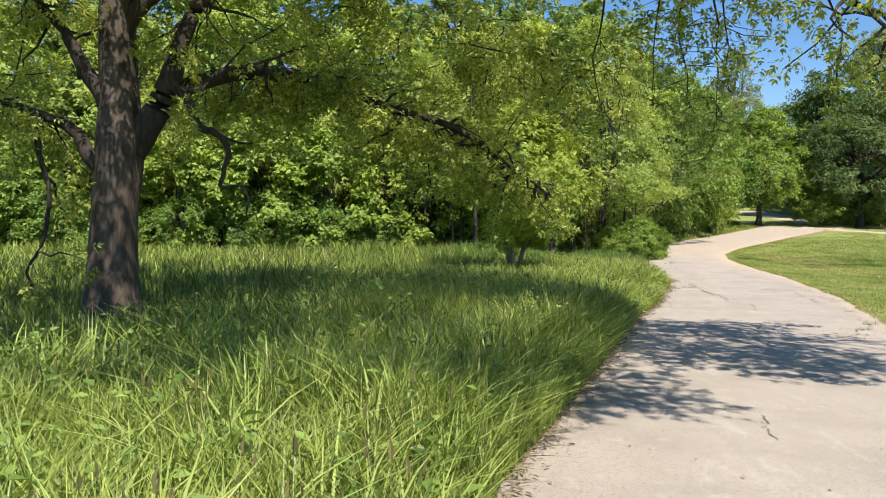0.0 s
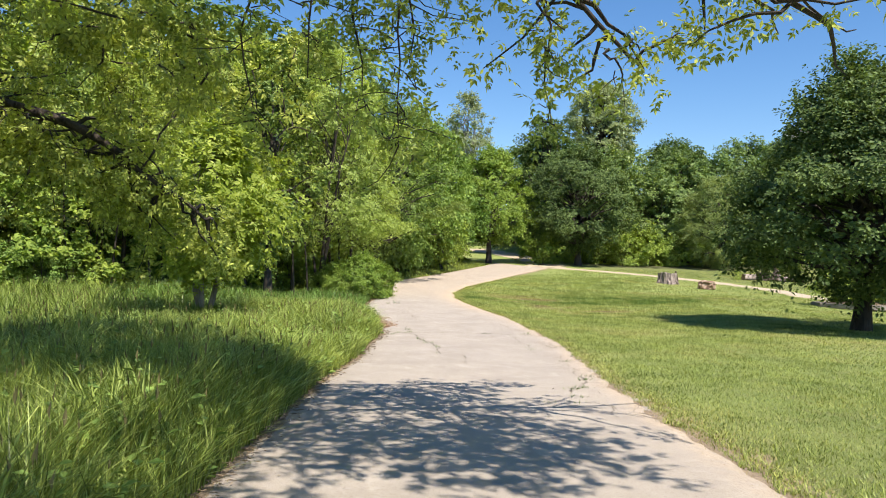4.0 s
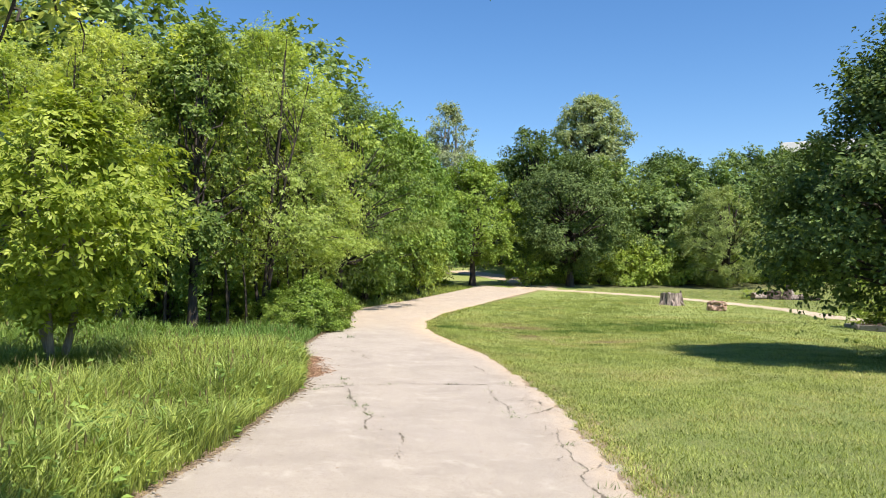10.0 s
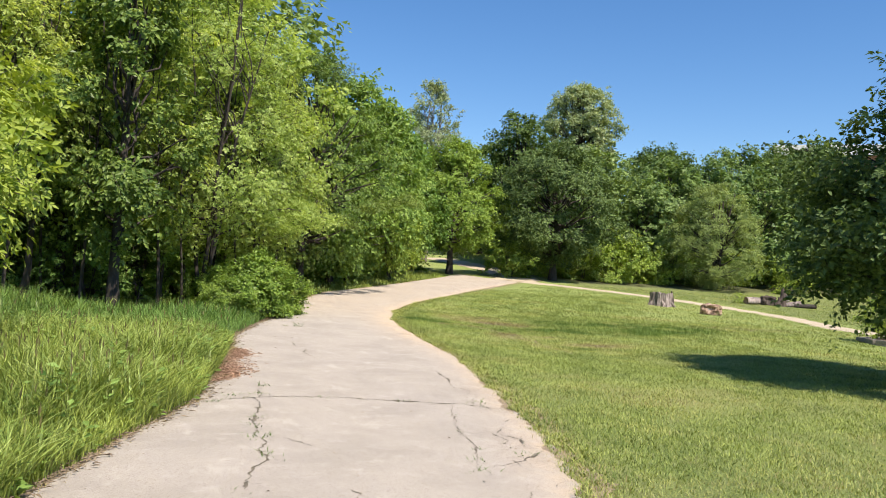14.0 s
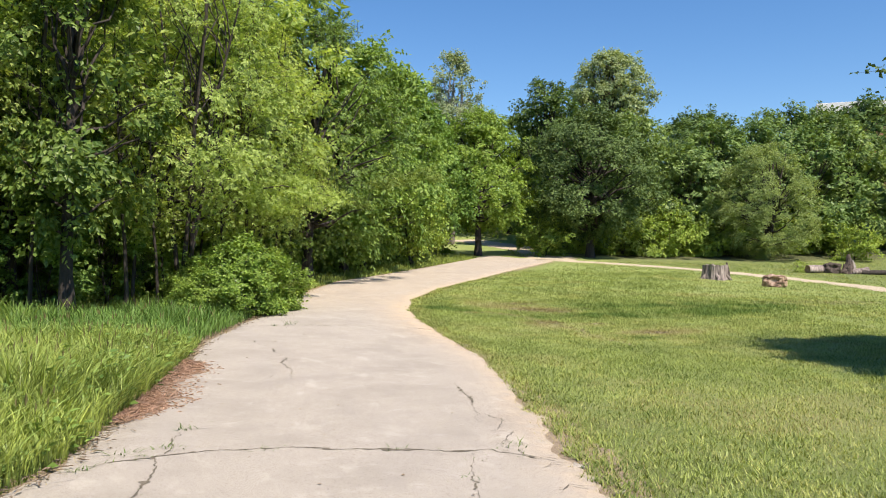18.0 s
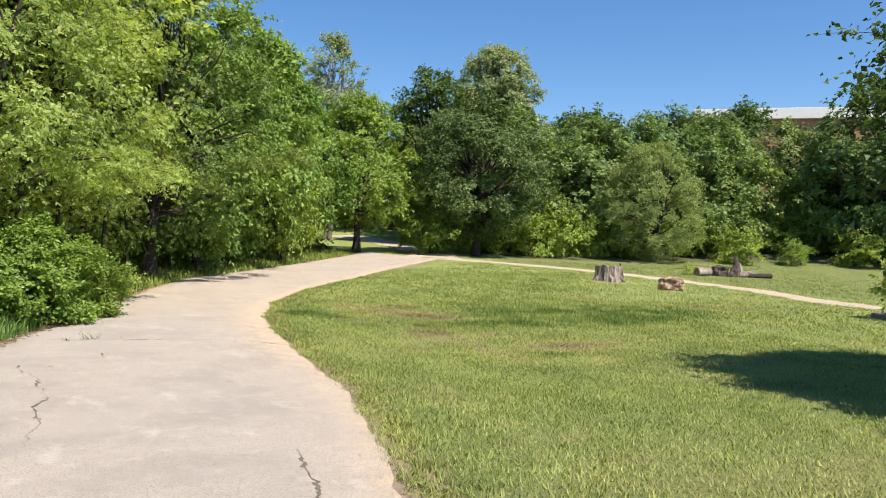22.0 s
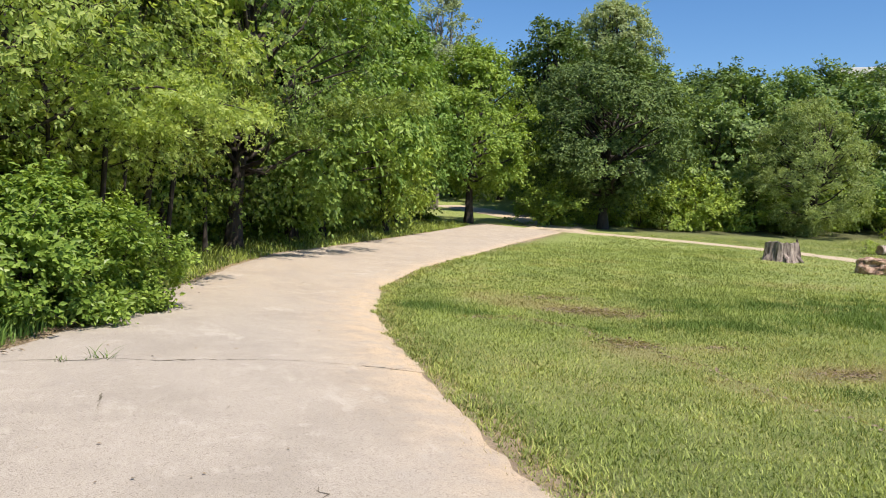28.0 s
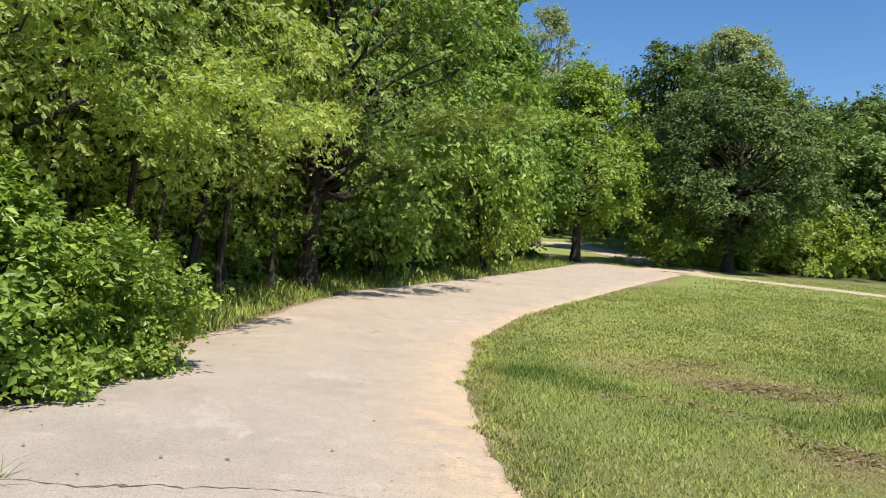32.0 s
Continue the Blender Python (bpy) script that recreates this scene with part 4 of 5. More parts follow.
    part("crown", leaves("crown", c, tips, ups, size, LEAF_NARROW, LEAF_BIG), old_tree, "bright green lobed leaves in hanging sprays")


old_tree_build()

# the young lime-green tree standing in the tall grass
tree("young_tree", 1.93, 21.7, "young lime-green tree with forked pale trunk in tall grass", 31, height=4.6, radius=1.8, crown_from=1.3, leaf_mat=LEAF_LIME, bark=BARK_PALE,
     count=7600, leaf=0.23, shape=LEAF_SPRAY, clumps=85, clump=0.26, per=9, trunk=0.075, stems=3, lean=0.02, top=0.8, wide=0.5, rough=0.25, droop=0.15)

# the dark round tree over the meadow
tree("meadow_oak", 19.6, 20.6, "dark green broad-crowned tree with two leaning trunks on the lawn", 41, height=7.7, radius=3.75, crown_from=1.25, leaf_mat=LEAF_DARK, bark=BARK_DARK,
     count=78000, leaf=0.14, clumps=210, clump=0.19, trunk=0.17, stems=2, lean=0.02, top=0.55, wide=0.3, rough=0.16, hollow=0.1, droop=0.15)

# trees round the bend
tree("bend_tree", 22.5, 57.0, "light green tree with straight dark trunk at the bend", 51, height=8.3, radius=3.5, crown_from=2.0, leaf_mat=LEAF_BEND, bark=BARK_DARK,
     count=30000, leaf=0.19, clumps=130, clump=0.2, trunk=0.2, lean=0.01, top=0.75, wide=0.35)
tree("broad_oak", 29.5, 56.6, "dark green broad oak with dense rounded crown", 52, height=8.9, radius=4.3, crown_from=1.7, leaf_mat=LEAF_DARK, bark=BARK_DARK,
     count=46000, leaf=0.175, clumps=200, clump=0.17, trunk=0.24, lean=0.01, top=0.85, wide=0.42, rough=0.12)
tree("willow", 41.3, 55.6, "grey-green drooping willow-like tree at the meadow edge", 53, height=7.4, radius=3.5, crown_from=0.5, leaf_mat=LEAF_OLIVE, bark=BARK_DARK,
     count=40000, leaf=0.15, shape=LEAF_SLIM, clumps=190, clump=0.16, trunk=0.16, stems=2, lean=0.02, top=0.8, wide=0.42, droop=0.4, rough=0.08)
tree("small_tree", 16.2, 48.2, "small light green tree beside the path", 54, height=4.2, radius=1.9, crown_from=0.7, leaf_mat=LEAF_BEND, bark=BARK_DARK,
     count=5500, leaf=0.15, clumps=40, clump=0.3, trunk=0.06, stems=2, droop=0.8)
tree("round_top_tree", 51.3, 92.8, "tall pale green round-topped tree above the wood", 55, height=17.9, radius=4.5, crown_from=6, leaf_mat=LEAF_SOFT, bark=BARK_DARK,
     count=30000, leaf=0.32, clumps=380, clump=0.18, trunk=0.3, lean=0.01, wide=0.55, rough=0.08)
tree("thin_tree", 25.5, 71.0, "tall sparse pale tree with open crown", 56, height=14.7, radius=2.7, crown_from=5, leaf_mat=LEAF_PALE, bark=BARK_PALE,
     count=17000, leaf=0.19, clumps=190, clump=0.2, stems=3, trunk=0.13, lean=0.01, rise=0.5, fine=700)

# the wood's edge along the path
H1 = tree("wood_tree", 6.35, 33.5, "yellow-green spreading tree with several stems at the edge of the wood", 61, "trees of the wood", height=9.7, radius=3.1, crown_from=2.0, leaf_mat=LEAF_YELLOW,
          bark=BARK_DARK, count=11000, leaf=0.165, shape=LEAF_SPRAY, clumps=105, clump=0.21, per=9, trunk=0.065, stems=4, lean=0.03, top=0.85, wide=0.35, fine=900, rise=0.15)
H3 = tree("wood_tree", 10.5, 41.55, "deep green drooping tree with a stout dark trunk beside the path", 68, "trees of the wood", height=9.8, radius=3.5, crown_from=1.3, leaf_mat=LEAF_DEEP,
          bark=BARK_DARK, count=13500, leaf=0.165, shape=LEAF_SPRAY, clumps=150, clump=0.19, per=9, trunk=0.19, stems=1, lean=0.02, top=0.85, droop=0.5, fine=500)
W1 = tree("wood_tree", 1.6, 35.6, "yellow-green tree inside the wood", 67, "trees of the wood", height=9.7, radius=3.1, crown_from=2.0, leaf_mat=LEAF_YELLOW,
          bark=BARK_DARK, count=14000, leaf=0.21, clumps=110, clump=0.22, trunk=0.08, stems=3, lean=0.03, top=0.85, wide=0.35, fine=200, rise=0.2)
W2 = tree("wood_tree", 1.35, 30.9, "light green slender tree at the edge of the wood", 62, "trees of the wood", height=8.6, radius=1.9, crown_from=2.0, leaf_mat=LEAF_YELLOW, bark=BARK_DARK,
          count=5600, leaf=0.17, shape=LEAF_SPRAY, clumps=60, clump=0.28, per=9, trunk=0.09, stems=1, lean=0.02, top=0.7, fine=400, rise=0.2)
W3 = tree("wood_tree", 13.6, 46.4, "fresh green drooping tree leaning over the path", 63, "trees of the wood", height=9.4, radius=3.4, crown_from=1.0, leaf_mat=LEAF_MID, bark=BARK_DARK,
          count=18000, leaf=0.21, clumps=120, clump=0.2, trunk=0.12, stems=2, lean=0.03, top=0.8, droop=0.55, fine=300)
W6 = tree("wood_tree", 4.3, 31.0, "dark green columnar tree with a straight dark trunk", 66, "trees of the wood", height=8.9, radius=1.9, crown_from=1.7, leaf_mat=LEAF_DEEP, bark=BARK_DARK,
          count=14000, leaf=0.155, clumps=80, clump=0.27, trunk=0.14, stems=1, lean=0.01, top=0.7, droop=0.5, fine=300)
W4 = tree("understory_tree", -1.5, 32.8, "light green leafy understory tree at the wood's edge", 64, "understory of the wood", height=5.0, radius=2.1, crown_from=0.25, leaf_mat=LEAF_BEND, bark=BARK_DARK,
          count=6000, leaf=0.21, clumps=60, clump=0.28, trunk=0.04, stems=3)
W5 = tree("bare_sapling", 5.4, 33.2, "thin dark sapling with few leaves in the wood", 65, "saplings in the wood", height=6.2, radius=1.1, crown_from=2.2, leaf_mat=LEAF_YELLOW, bark=BARK_DARK,
          count=420, leaf=0.17, clumps=30, clump=0.4, per=7, trunk=0.045, lean=0.04)
_r = np.random.default_rng(77)


def scatter(ob, spots, lo=0.85, hi=1.15, label=""):
    for x, y in spots:
        s = np.random.default_rng(int(abs(x) * 37 + abs(y) * 1009))
        again(ob, x, y, float(s.random() * 360), float(lo + (hi - lo) * s.random()), label)


scatter(W1, ((-3.2, 36.0), (-8.5, 35.2), (-14, 35.5), (-19, 34.5), (4.6, 38.4), (-1, 40.5), (7.6, 40.4)), 0.98, 1.2)
scatter(H1, ((7.3, 35.8), (8.3, 38.6)), 0.84, 0.92)
scatter(W3, ((12.4, 44.4),), 0.86, 0.9)
scatter(W2, ((9.0, 39.6), (2.2, 31.9), (-0.6, 32.6), (-5.6, 34.0), (-11.4, 33.6), (-17, 33.2), (5.6, 36.6)), 0.9, 1.1)
scatter(W6, ((2.9, 33.2), (-2.4, 34.4), (-9.4, 34.4), (7.6, 37.6), (-15.5, 34.4)), 0.85, 1.0)
scatter(W3, ((15.2, 50.0), (18.2, 54.6), (9.0, 44.9), (11.6, 49.0), (6, 43.5), (14.6, 55.0), (11, 60.0), (16.4, 52.2), (18.6, 57.4)), 0.8, 0.96)
scatter(W4, ((-4.6, 32.2), (-7.4, 32.4), (-10.4, 31.6), (-13.2, 31.8), (-16.4, 31.0), (-19.6, 30.4), (-2.8, 34.2)), 0.8, 1.15)
scatter(W5, ((3.2, 33.2), (2.4, 34.4), (4.9, 34.2), (6.8, 35.4), (7.6, 36.6), (9.0, 37.6), (8.4, 38.4), (7.2, 38.6), (5.8, 36.0), (9.8, 40.4), (10.6, 43.2), (12.2, 43.8),
               (3.6, 35.2), (1.0, 33.2), (5.0, 35.6), (8.0, 35.2), (6.0, 33.8)), 0.75, 1.3)
scatter(W5, ((9.35, 41.2), (8.5, 42.9), (9.6, 44.7), (11.9, 44.8), (0.4, 31.4), (1.9, 31.2), (3.5, 31.6), (5.3, 32.2), (5.9, 32.9), (-0.8, 31.6), (-2.2, 31.9), (7.4, 34.4), (8.2, 36.2)), 0.8, 1.2, "thin dark stem with few leaves at the wood's edge")

scatter(W4, [(float(left_x(y)) - 2.3 - 1.4 * _r.random(), y) for y in (34.2, 35.8, 37.2, 38.6, 40.4, 42.0, 43.6, 45.0, 46.8, 48.4, 50.2, 52.0)], 0.4, 0.7, "low leafy sapling in the shade of the wood")

# shrubs
B1 = tree("shrub", 7.65, 31.3, "dense leafy green shrub spilling onto the path", 71, "shrubs", height=1.55, radius=1.0, crown_from=0.0, leaf_mat=LEAF_SHRUB, bark=BARK_DARK,
          count=15000, leaf=0.085, clumps=75, clump=0.28, per=11, trunk=0.02, stems=4, top=0.75, wide=0.35, droop=0.2, rough=0.32, rise=0.35)
scatter(B1, ((6.8, 30.9), (8.3, 32.2)), 0.6, 0.85)
scatter(B1, ((7.7, 34.0), (7.0, 33.0)), 0.6, 0.8, "leafy green shrub at the edge of the wood")
B3 = tree("shrub", 30.8, 60.6, "yellow-green shrub at the foot of the wood", 73, "shrubs", height=2.6, radius=1.7, crown_from=0.0, leaf_mat=LEAF_YELLOW, bark=BARK_DARK,
          count=3600, leaf=0.17, clumps=40, clump=0.3, trunk=0.03, stems=3, rise=0.3, rough=0.3)
scatter(B3, [(31.5 + 2.5 * k + _r.normal() * 0.5, 59.8 - 0.14 * k + _r.normal() * 0.6) for k in range(11)], 0.6, 1.5)
B2 = tree("shrub", 20.2, 58.8, "leafy shrub under the trees at the meadow edge", 72, "shrubs", height=2.4, radius=1.8, crown_from=0.0, leaf_mat=LEAF_BEND, bark=BARK_DARK,
          count=3600, leaf=0.17, clumps=40, clump=0.3, trunk=0.03, stems=3, rise=0.3, rough=0.3)
scatter(B2, [(31.0 + 1.4 * k + _r.normal() * 0.4, 59.4 - 0.12 * k + _r.normal() * 0.7) for k in range(22)], 0.55, 1.45)
scatter(B2, ((26.6, 56.8), (27.6, 58.0), (46.5, 53.8), (50, 52.5), (54, 51), (58, 49)), 0.6, 1.1)

# woods behind the meadow
F1 = tree("far_tree", 35.5, 62.5, "mid-green tree of the wood behind the meadow", 81, "far trees", height=9.4, radius=3.9, crown_from=0.6, leaf_mat=LEAF_FAR, bark=BARK_DARK,
          count=12000, leaf=0.28, shape=LEAF_TRI, clumps=130, clump=0.2, trunk=0.2, top=0.8, fine=0)
F2 = tree("far_tree", 46.0, 68.0, "dark green tree of the wood behind the meadow", 82, "far trees", height=9.8, radius=4.2, crown_from=0.6, leaf_mat=LEAF_HILL, bark=BARK_DARK,
          count=12000, leaf=0.29, shape=LEAF_TRI, clumps=130, clump=0.2, trunk=0.22, top=0.8, fine=0)
scatter(F1, ((41, 61), (50.5, 58.5), (64, 50.5), (69, 44), (73, 36), (44.5, 74), (55, 69), (62, 63), (70, 58), (34.5, 72), (60, 78), (76, 50), (75, 28), (72, 18)), 0.85, 1.15)
scatter(F2, ((53.5, 62.5), (67, 53), (72.5, 46), (52, 76), (64, 70), (58, 88), (68, 80), (78, 60), (80, 40), (76, 8)), 0.95, 1.2)
scatter(F1, ((10, 63), (6, 56), (0, 50), (-8, 46), (-16, 44), (11, 69), (13, 80), (9, 74), (22, 122), (36, 124), (30, 126), (46, 120), (13, 100), (54, 118), (62, 114)), 0.9, 1.25)
scatter(F1, ((21, 82), (26, 90), (31.5, 84), (17, 78), (24, 96), (34, 80), (16.5, 66)), 0.85, 1.1)
scatter(F1, ((64, 60), (68.5, 63.5), (66, 57), (70, 60), (62, 57.5)), 0.82, 0.86)
scatter(F2, ((38, 66.5), (60.5, 58), (40, 79)), 0.82, 0.9)
scatter(F2, ((33.5, 67.5),), 1.0, 1.06)
tree("tall_tree", 31.0, 66.0, "tall dark green tree rising behind the broad oak", 83, height=12.5, radius=3.1, crown_from=1.5, leaf_mat=LEAF_HILL, bark=BARK_DARK,
     count=15000, leaf=0.26, clumps=120, clump=0.2, trunk=0.22, top=0.8, fine=0)
scatter(F2, ((74, 61.5),), 1.12, 1.16)
scatter(F1, ((57, 55.5),), 0.82, 0.88)
scatter(F1, ((-11, 40), (-5, 42), (1, 43), (-17, 40), (5, 50), (-22, 38), (9.5, 53)), 1.35, 1.6)
scatter(F1, ((33.5, 62.0), (38.8, 60.4), (44.2, 60.2), (47.6, 58.6)), 0.75, 0.95)
scatter(F2, ((57.5, 51.5), (61, 47), (64, 43), (66, 38)), 1.2, 1.35)

# thickets that fill the wood
T1 = tree("thicket", -6.0, 37.5, "dense green thicket inside the wood", 91, "thickets of the wood", height=5.2, radius=3.0, crown_from=0.0, leaf_mat=LEAF_MID, bark=BARK_DARK,
          count=4000, leaf=0.25, clumps=50, clump=0.28, trunk=0.05, stems=3, fine=60)
scatter(T1, [(-22 + 4.2 * k + _r.normal() * 0.8, 37.5 + 0.12 * k + _r.normal()) for k in range(7)]
        + [(8.0, 47.0), (11.0, 52.5), (12.0, 57.0), (5.0, 47.5), (9, 57), (3.5, 41.0), (7.0, 41.5), (9.5, 46.8), (13.0, 50.5), (-1, 41), (-4, 45), (2, 44.5), (-8, 48), (5, 45), (-2, 36.4), (1, 38)], 0.85, 1.35)
scatter(T1, [(31, 63), (35, 66), (39.5, 64.5), (44, 63), (48, 62.5), (53, 58), (58, 54.5), (63, 50), (67, 45), (70, 38), (72, 30), (70, 20)], 0.9, 1.3)
scatter(T1, [(-22 + 1.25 * k + _r.normal() * 0.3, 31.0 + 0.035 * k + _r.normal() * 0.35) for k in range(17)], 0.3, 0.5, "low leafy undergrowth at the foot of the wood")


scatter(T1, ((0.2, 33.4), (1.6, 33.0), (2.8, 34.0), (3.6, 32.6), (4.8, 33.6), (5.6, 35.2), (2.0, 35.2), (-1.2, 34.0), (6.6, 36.4), (3.4, 36.4), (0.4, 36.4), (8.0, 39.4), (9.0, 42.8)), 0.28, 0.44,
        "low leafy growth on the dim floor of the wood")
scatter(W5, ((0.8, 32.4), (2.5, 32.6), (3.9, 33.6), (5.2, 34.4), (1.4, 34.4), (4.4, 36.6), (6.2, 38.0), (2.6, 37.4), (7.0, 40.6)), 0.7, 1.1, "thin dark stem inside the wood")


# ---- stumps, logs and timbers on the meadow ----
def splinter(root, x, y, height, width, seed, mat=None):
    """A torn upright sliver of trunk."""
    rng = np.random.default_rng(seed + 50)
    n, sides = 7, 9
    u = np.linspace(0, 1, n)
    line = np.c_[x + 0.05 * np.sin(u * 3), y + 0.04 * u, -0.08 + (height + 0.08) * u]
    rad = width * 0.5 * (1.15 - 0.95 * u ** 1.5) * (1 + rng.normal(0, 0.08, n))
    v, f = tube(line, rad, sides, lambda a: 0.75 + 0.35 * np.abs(np.sin(a)) + 0.1 * np.sin(5 * a))
    part("splinter", mesh_np("splinter", v, f, ROT_DARK if mat is None else mat), root, "dark torn splinter of wood")


def stump(x, y, label, radius, height, seed, mat):
    rng = np.random.default_rng(seed)
    root = thing("tree_stump", x, y, label, "stump", "stumps")
    sides, rings = 22, 7
    ang = np.arange(sides) * 2 * np.pi / sides
    ridge = 1 + 0.10 * np.sin(4 * ang + seed) + 0.07 * np.sin(7 * ang) + rng.normal(0, 0.04, sides)
    jag = height * (0.93 + 0.04 * np.sin(3 * ang + seed) + rng.normal(0, 0.035, sides))
    v = []
    for k in range(rings):
        u = k / (rings - 1)
        r = radius * ridge * (1 + 0.28 * (1 - u) ** 3)
        v.append(np.c_[np.cos(ang) * r, np.sin(ang) * r, -0.1 + (jag + 0.1) * u])
    r = radius * ridge * 0.72
    v.append(np.c_[np.cos(ang) * r, np.sin(ang) * r, jag * 0.93])
    r = radius * 0.3 * ridge
    v.append(np.c_[np.cos(ang) * r, np.sin(ang) * r, np.full(sides, height * 0.55)])
    n = len(v)
    v = np.vstack(v)
    i, j = np.meshgrid(np.arange(n - 1), np.arange(sides), indexing="ij")
    k = (j + 1) % sides
    f = np.stack([i * sides + j, i * sides + k, (i + 1) * sides + k, (i + 1) * sides + j], -1).reshape(-1, 4)
    part("stump_body", mesh_np("stump_body", v, f, mat), root)
    splinter(root, radius * 0.86, -radius * 0.55, height * 1.12, radius * 0.42, seed)
    for q in range(5):
        a = q * 1.26 + seed
        d = np.array([math.cos(a), math.sin(a), 0])
        line = [d * radius * 0.8 + (0, 0, 0.22), d * radius * 1.2 + (0, 0, 0.06), d * radius * 1.5 + (0, 0, -0.08)]
        part("root", mesh_np("root", *tube(spline(line, 8), np.linspace(0.13, 0.04, 8) * radius / 0.55, 7), mat, True), root)
    return root


stump(28.3, 43.1, "grey weathered hollow tree stump with jagged rim on the lawn", 0.47, 0.66, 3, STUMP_GREY)


def chunk(x, y, mat, size, turn, label):
    """A rotten, hollowed piece of trunk lying on its side."""
    bm = bmesh.new()
    bmesh.ops.create_icosphere(bm, subdivisions=4, radius=1.0)
    for v in bm.verts:
        p = v.co.copy()
        p = Vector([math.copysign(abs(c) ** 0.62, c) for c in p])
        n = noise.noise(p * 1.9 + Vector((4, 1, 7))) * 0.22 + noise.noise(p * 5.5) * 0.10
        hollow = 0.45 * math.exp(-((p.x - 0.1) / 0.35) ** 2 - ((p.z - 0.25) / 0.3) ** 2) * (1 if p.y < 0 else 0)
        v.co = Vector((p.x * 0.52, p.y * 0.36 * (1 - hollow), max(p.z, -0.8) * 0.33)) * (1 + n)
    me = bpy.data.meshes.new("log_chunk")
    bm.to_mesh(me)
    bm.free()
    me.materials.append(mat)
    ob = new("log", me)
    ob.matrix_world = pose(x, y, float(land(x, y)) + 0.2, 0, 4, turn) @ Matrix.Diagonal((*size, 1))
    return tagged(ob, label, "log")


def log(name, x, y, rz, length, radius, label, mat, seed, z=None, tilt=0.0):
    rng = np.random.default_rng(seed)
    root = thing(name, x, y, label, "log")
    n, sides = 9, 14
    u = np.linspace(-0.5, 0.5, n)
    line = np.c_[u * length, 0.04 * np.sin(u * 5), np.full(n, radius * 0.93) + u * length * math.sin(tilt)]
    rad = radius * (1 + rng.normal(0, 0.05, n))
    v, f = tube(line, rad, sides, lambda a: 1 + 0.06 * np.sin(5 * a + seed) + 0.05 * np.sin(3 * a))
    part("bark", mesh_np("bark", v, f, mat, True), root)
    for e, (s, at) in enumerate(((0, line[0]), (-1, line[-1]))):
        ring = v.reshape(n, sides, 3)[s]
        cap = np.vstack([ring, at + np.array([0.03 if e == 0 else -0.03, 0, 0])])
        tri = np.array([(k, (k + 1) % sides, sides) for k in range(sides)])
        part("cut_end", mesh_np("cut_end", cap, tri, STUMP_CUT), root, "sawn reddish end of the log")
    root.matrix_world = pose(x, y, float(land(x, y)) if z is None else z, 0, 0, rz)
    return root


chunk(28.45, 39.6, CHUNK, (0.84, 0.84, 0.84), -42, "short rotten reddish brown log chunk lying on the lawn")
# the fallen, broken trunk beyond the trail
log("log", 36.75, 46.4, 10, 1.35, 0.2, "pale bleached section of fallen trunk beyond the trail", STUMP_GREY, 5)
chunk(37.65, 46.3, ROT_DARK, (0.8, 0.8, 0.95), -20, "dark hollow rotten lump of fallen trunk")
broken = thing("broken_trunk", 38.45, 46.05, "upright torn sliver of broken trunk beyond the trail", "stump", "stumps")
splinter(broken, 0.0, 0.0, 1.0, 0.5, 3)
splinter(broken, 0.22, -0.05, 0.7, 0.36, 8, TIMBER)
splinter(broken, -0.2, 0.05, 0.5, 0.4, 9)
log("log", 39.0, 45.85, -16, 0.9, 0.16, "pale sloping piece of broken trunk on the grass", STUMP_GREY, 7, tilt=0.12)
log("log", 39.6, 45.6, -20, 1.3, 0.12, "dark fallen branch lying on the grass", BARK_DARK, 6)
_t = again(B3, 35.9, 46.7, 30, 0.22, "small pale weed beside the fallen trunk")


def timber(x, y, rz, length, label):
    bm = bmesh.new()
    bmesh.ops.create_cube(bm, size=1.0, matrix=Matrix.Diagonal((length, 0.2, 0.2, 1)))
    bmesh.ops.bevel(bm, geom=bm.edges[:], offset=0.018, segments=2, affect="EDGES")
    me = bpy.data.meshes.new("timber")
    bm.to_mesh(me)
    bm.free()
    me.materials.append(TIMBER)
    ob = new("landscape_timber", me)
    ob.matrix_world = pose(x, y, float(land(x, y)) + 0.09, 0, 0, rz)
    return tagged(ob, label, "timber", "timbers round the bed")


# the raised planting bed, an eight-sided frame of timbers
BED_X, BED_Y, BED_R = 28.6, 29.3, 1.75
for _k in range(8):
    for _c in range(1):
        _an = (_k + 0.5 * _c * 0.12) * math.pi / 4 + 0.3
        _bx, _by = BED_X + BED_R * math.cos(_an), BED_Y + BED_R * math.sin(_an)
        _t = timber(0, 0, 0, 2 * BED_R * math.tan(math.pi / 8) - 0.02, "bleached landscape timber stacked round a planting bed")
        _t.matrix_world = pose(_bx, _by, float(land(BED_X, BED_Y)) + 0.08 + 0.204 * _c, 0, 0, math.degrees(_an) + 90)


def bed_fill():
    rng = np.random.default_rng(44)
    ang = np.linspace(0, 2 * np.pi, 25)[:-1]
    rings = [np.c_[np.cos(ang) * r, np.sin(ang) * r, np.full(24, z) + rng.normal(0, 0.015, 24)] for r, z in ((1.62, 0.0), (1.6, 0.14), (1.1, 0.2), (0.5, 0.25), (0.02, 0.26))]
    i, j = np.meshgrid(np.arange(4), np.arange(24), indexing="ij")
    k = (j + 1) % 24
    f = np.stack([i * 24 + j, i * 24 + k, (i + 1) * 24 + k, (i + 1) * 24 + j], -1).reshape(-1, 4)
    ob = new("planting_bed", mesh_np("planting_bed", np.vstack(rings), f, MULCH_DARK, True))
    ob.matrix_world = pose(BED_X, BED_Y, float(land(BED_X, BED_Y)))
    return tagged(ob, "mound of brown mulch inside the timber frame", "planting bed")


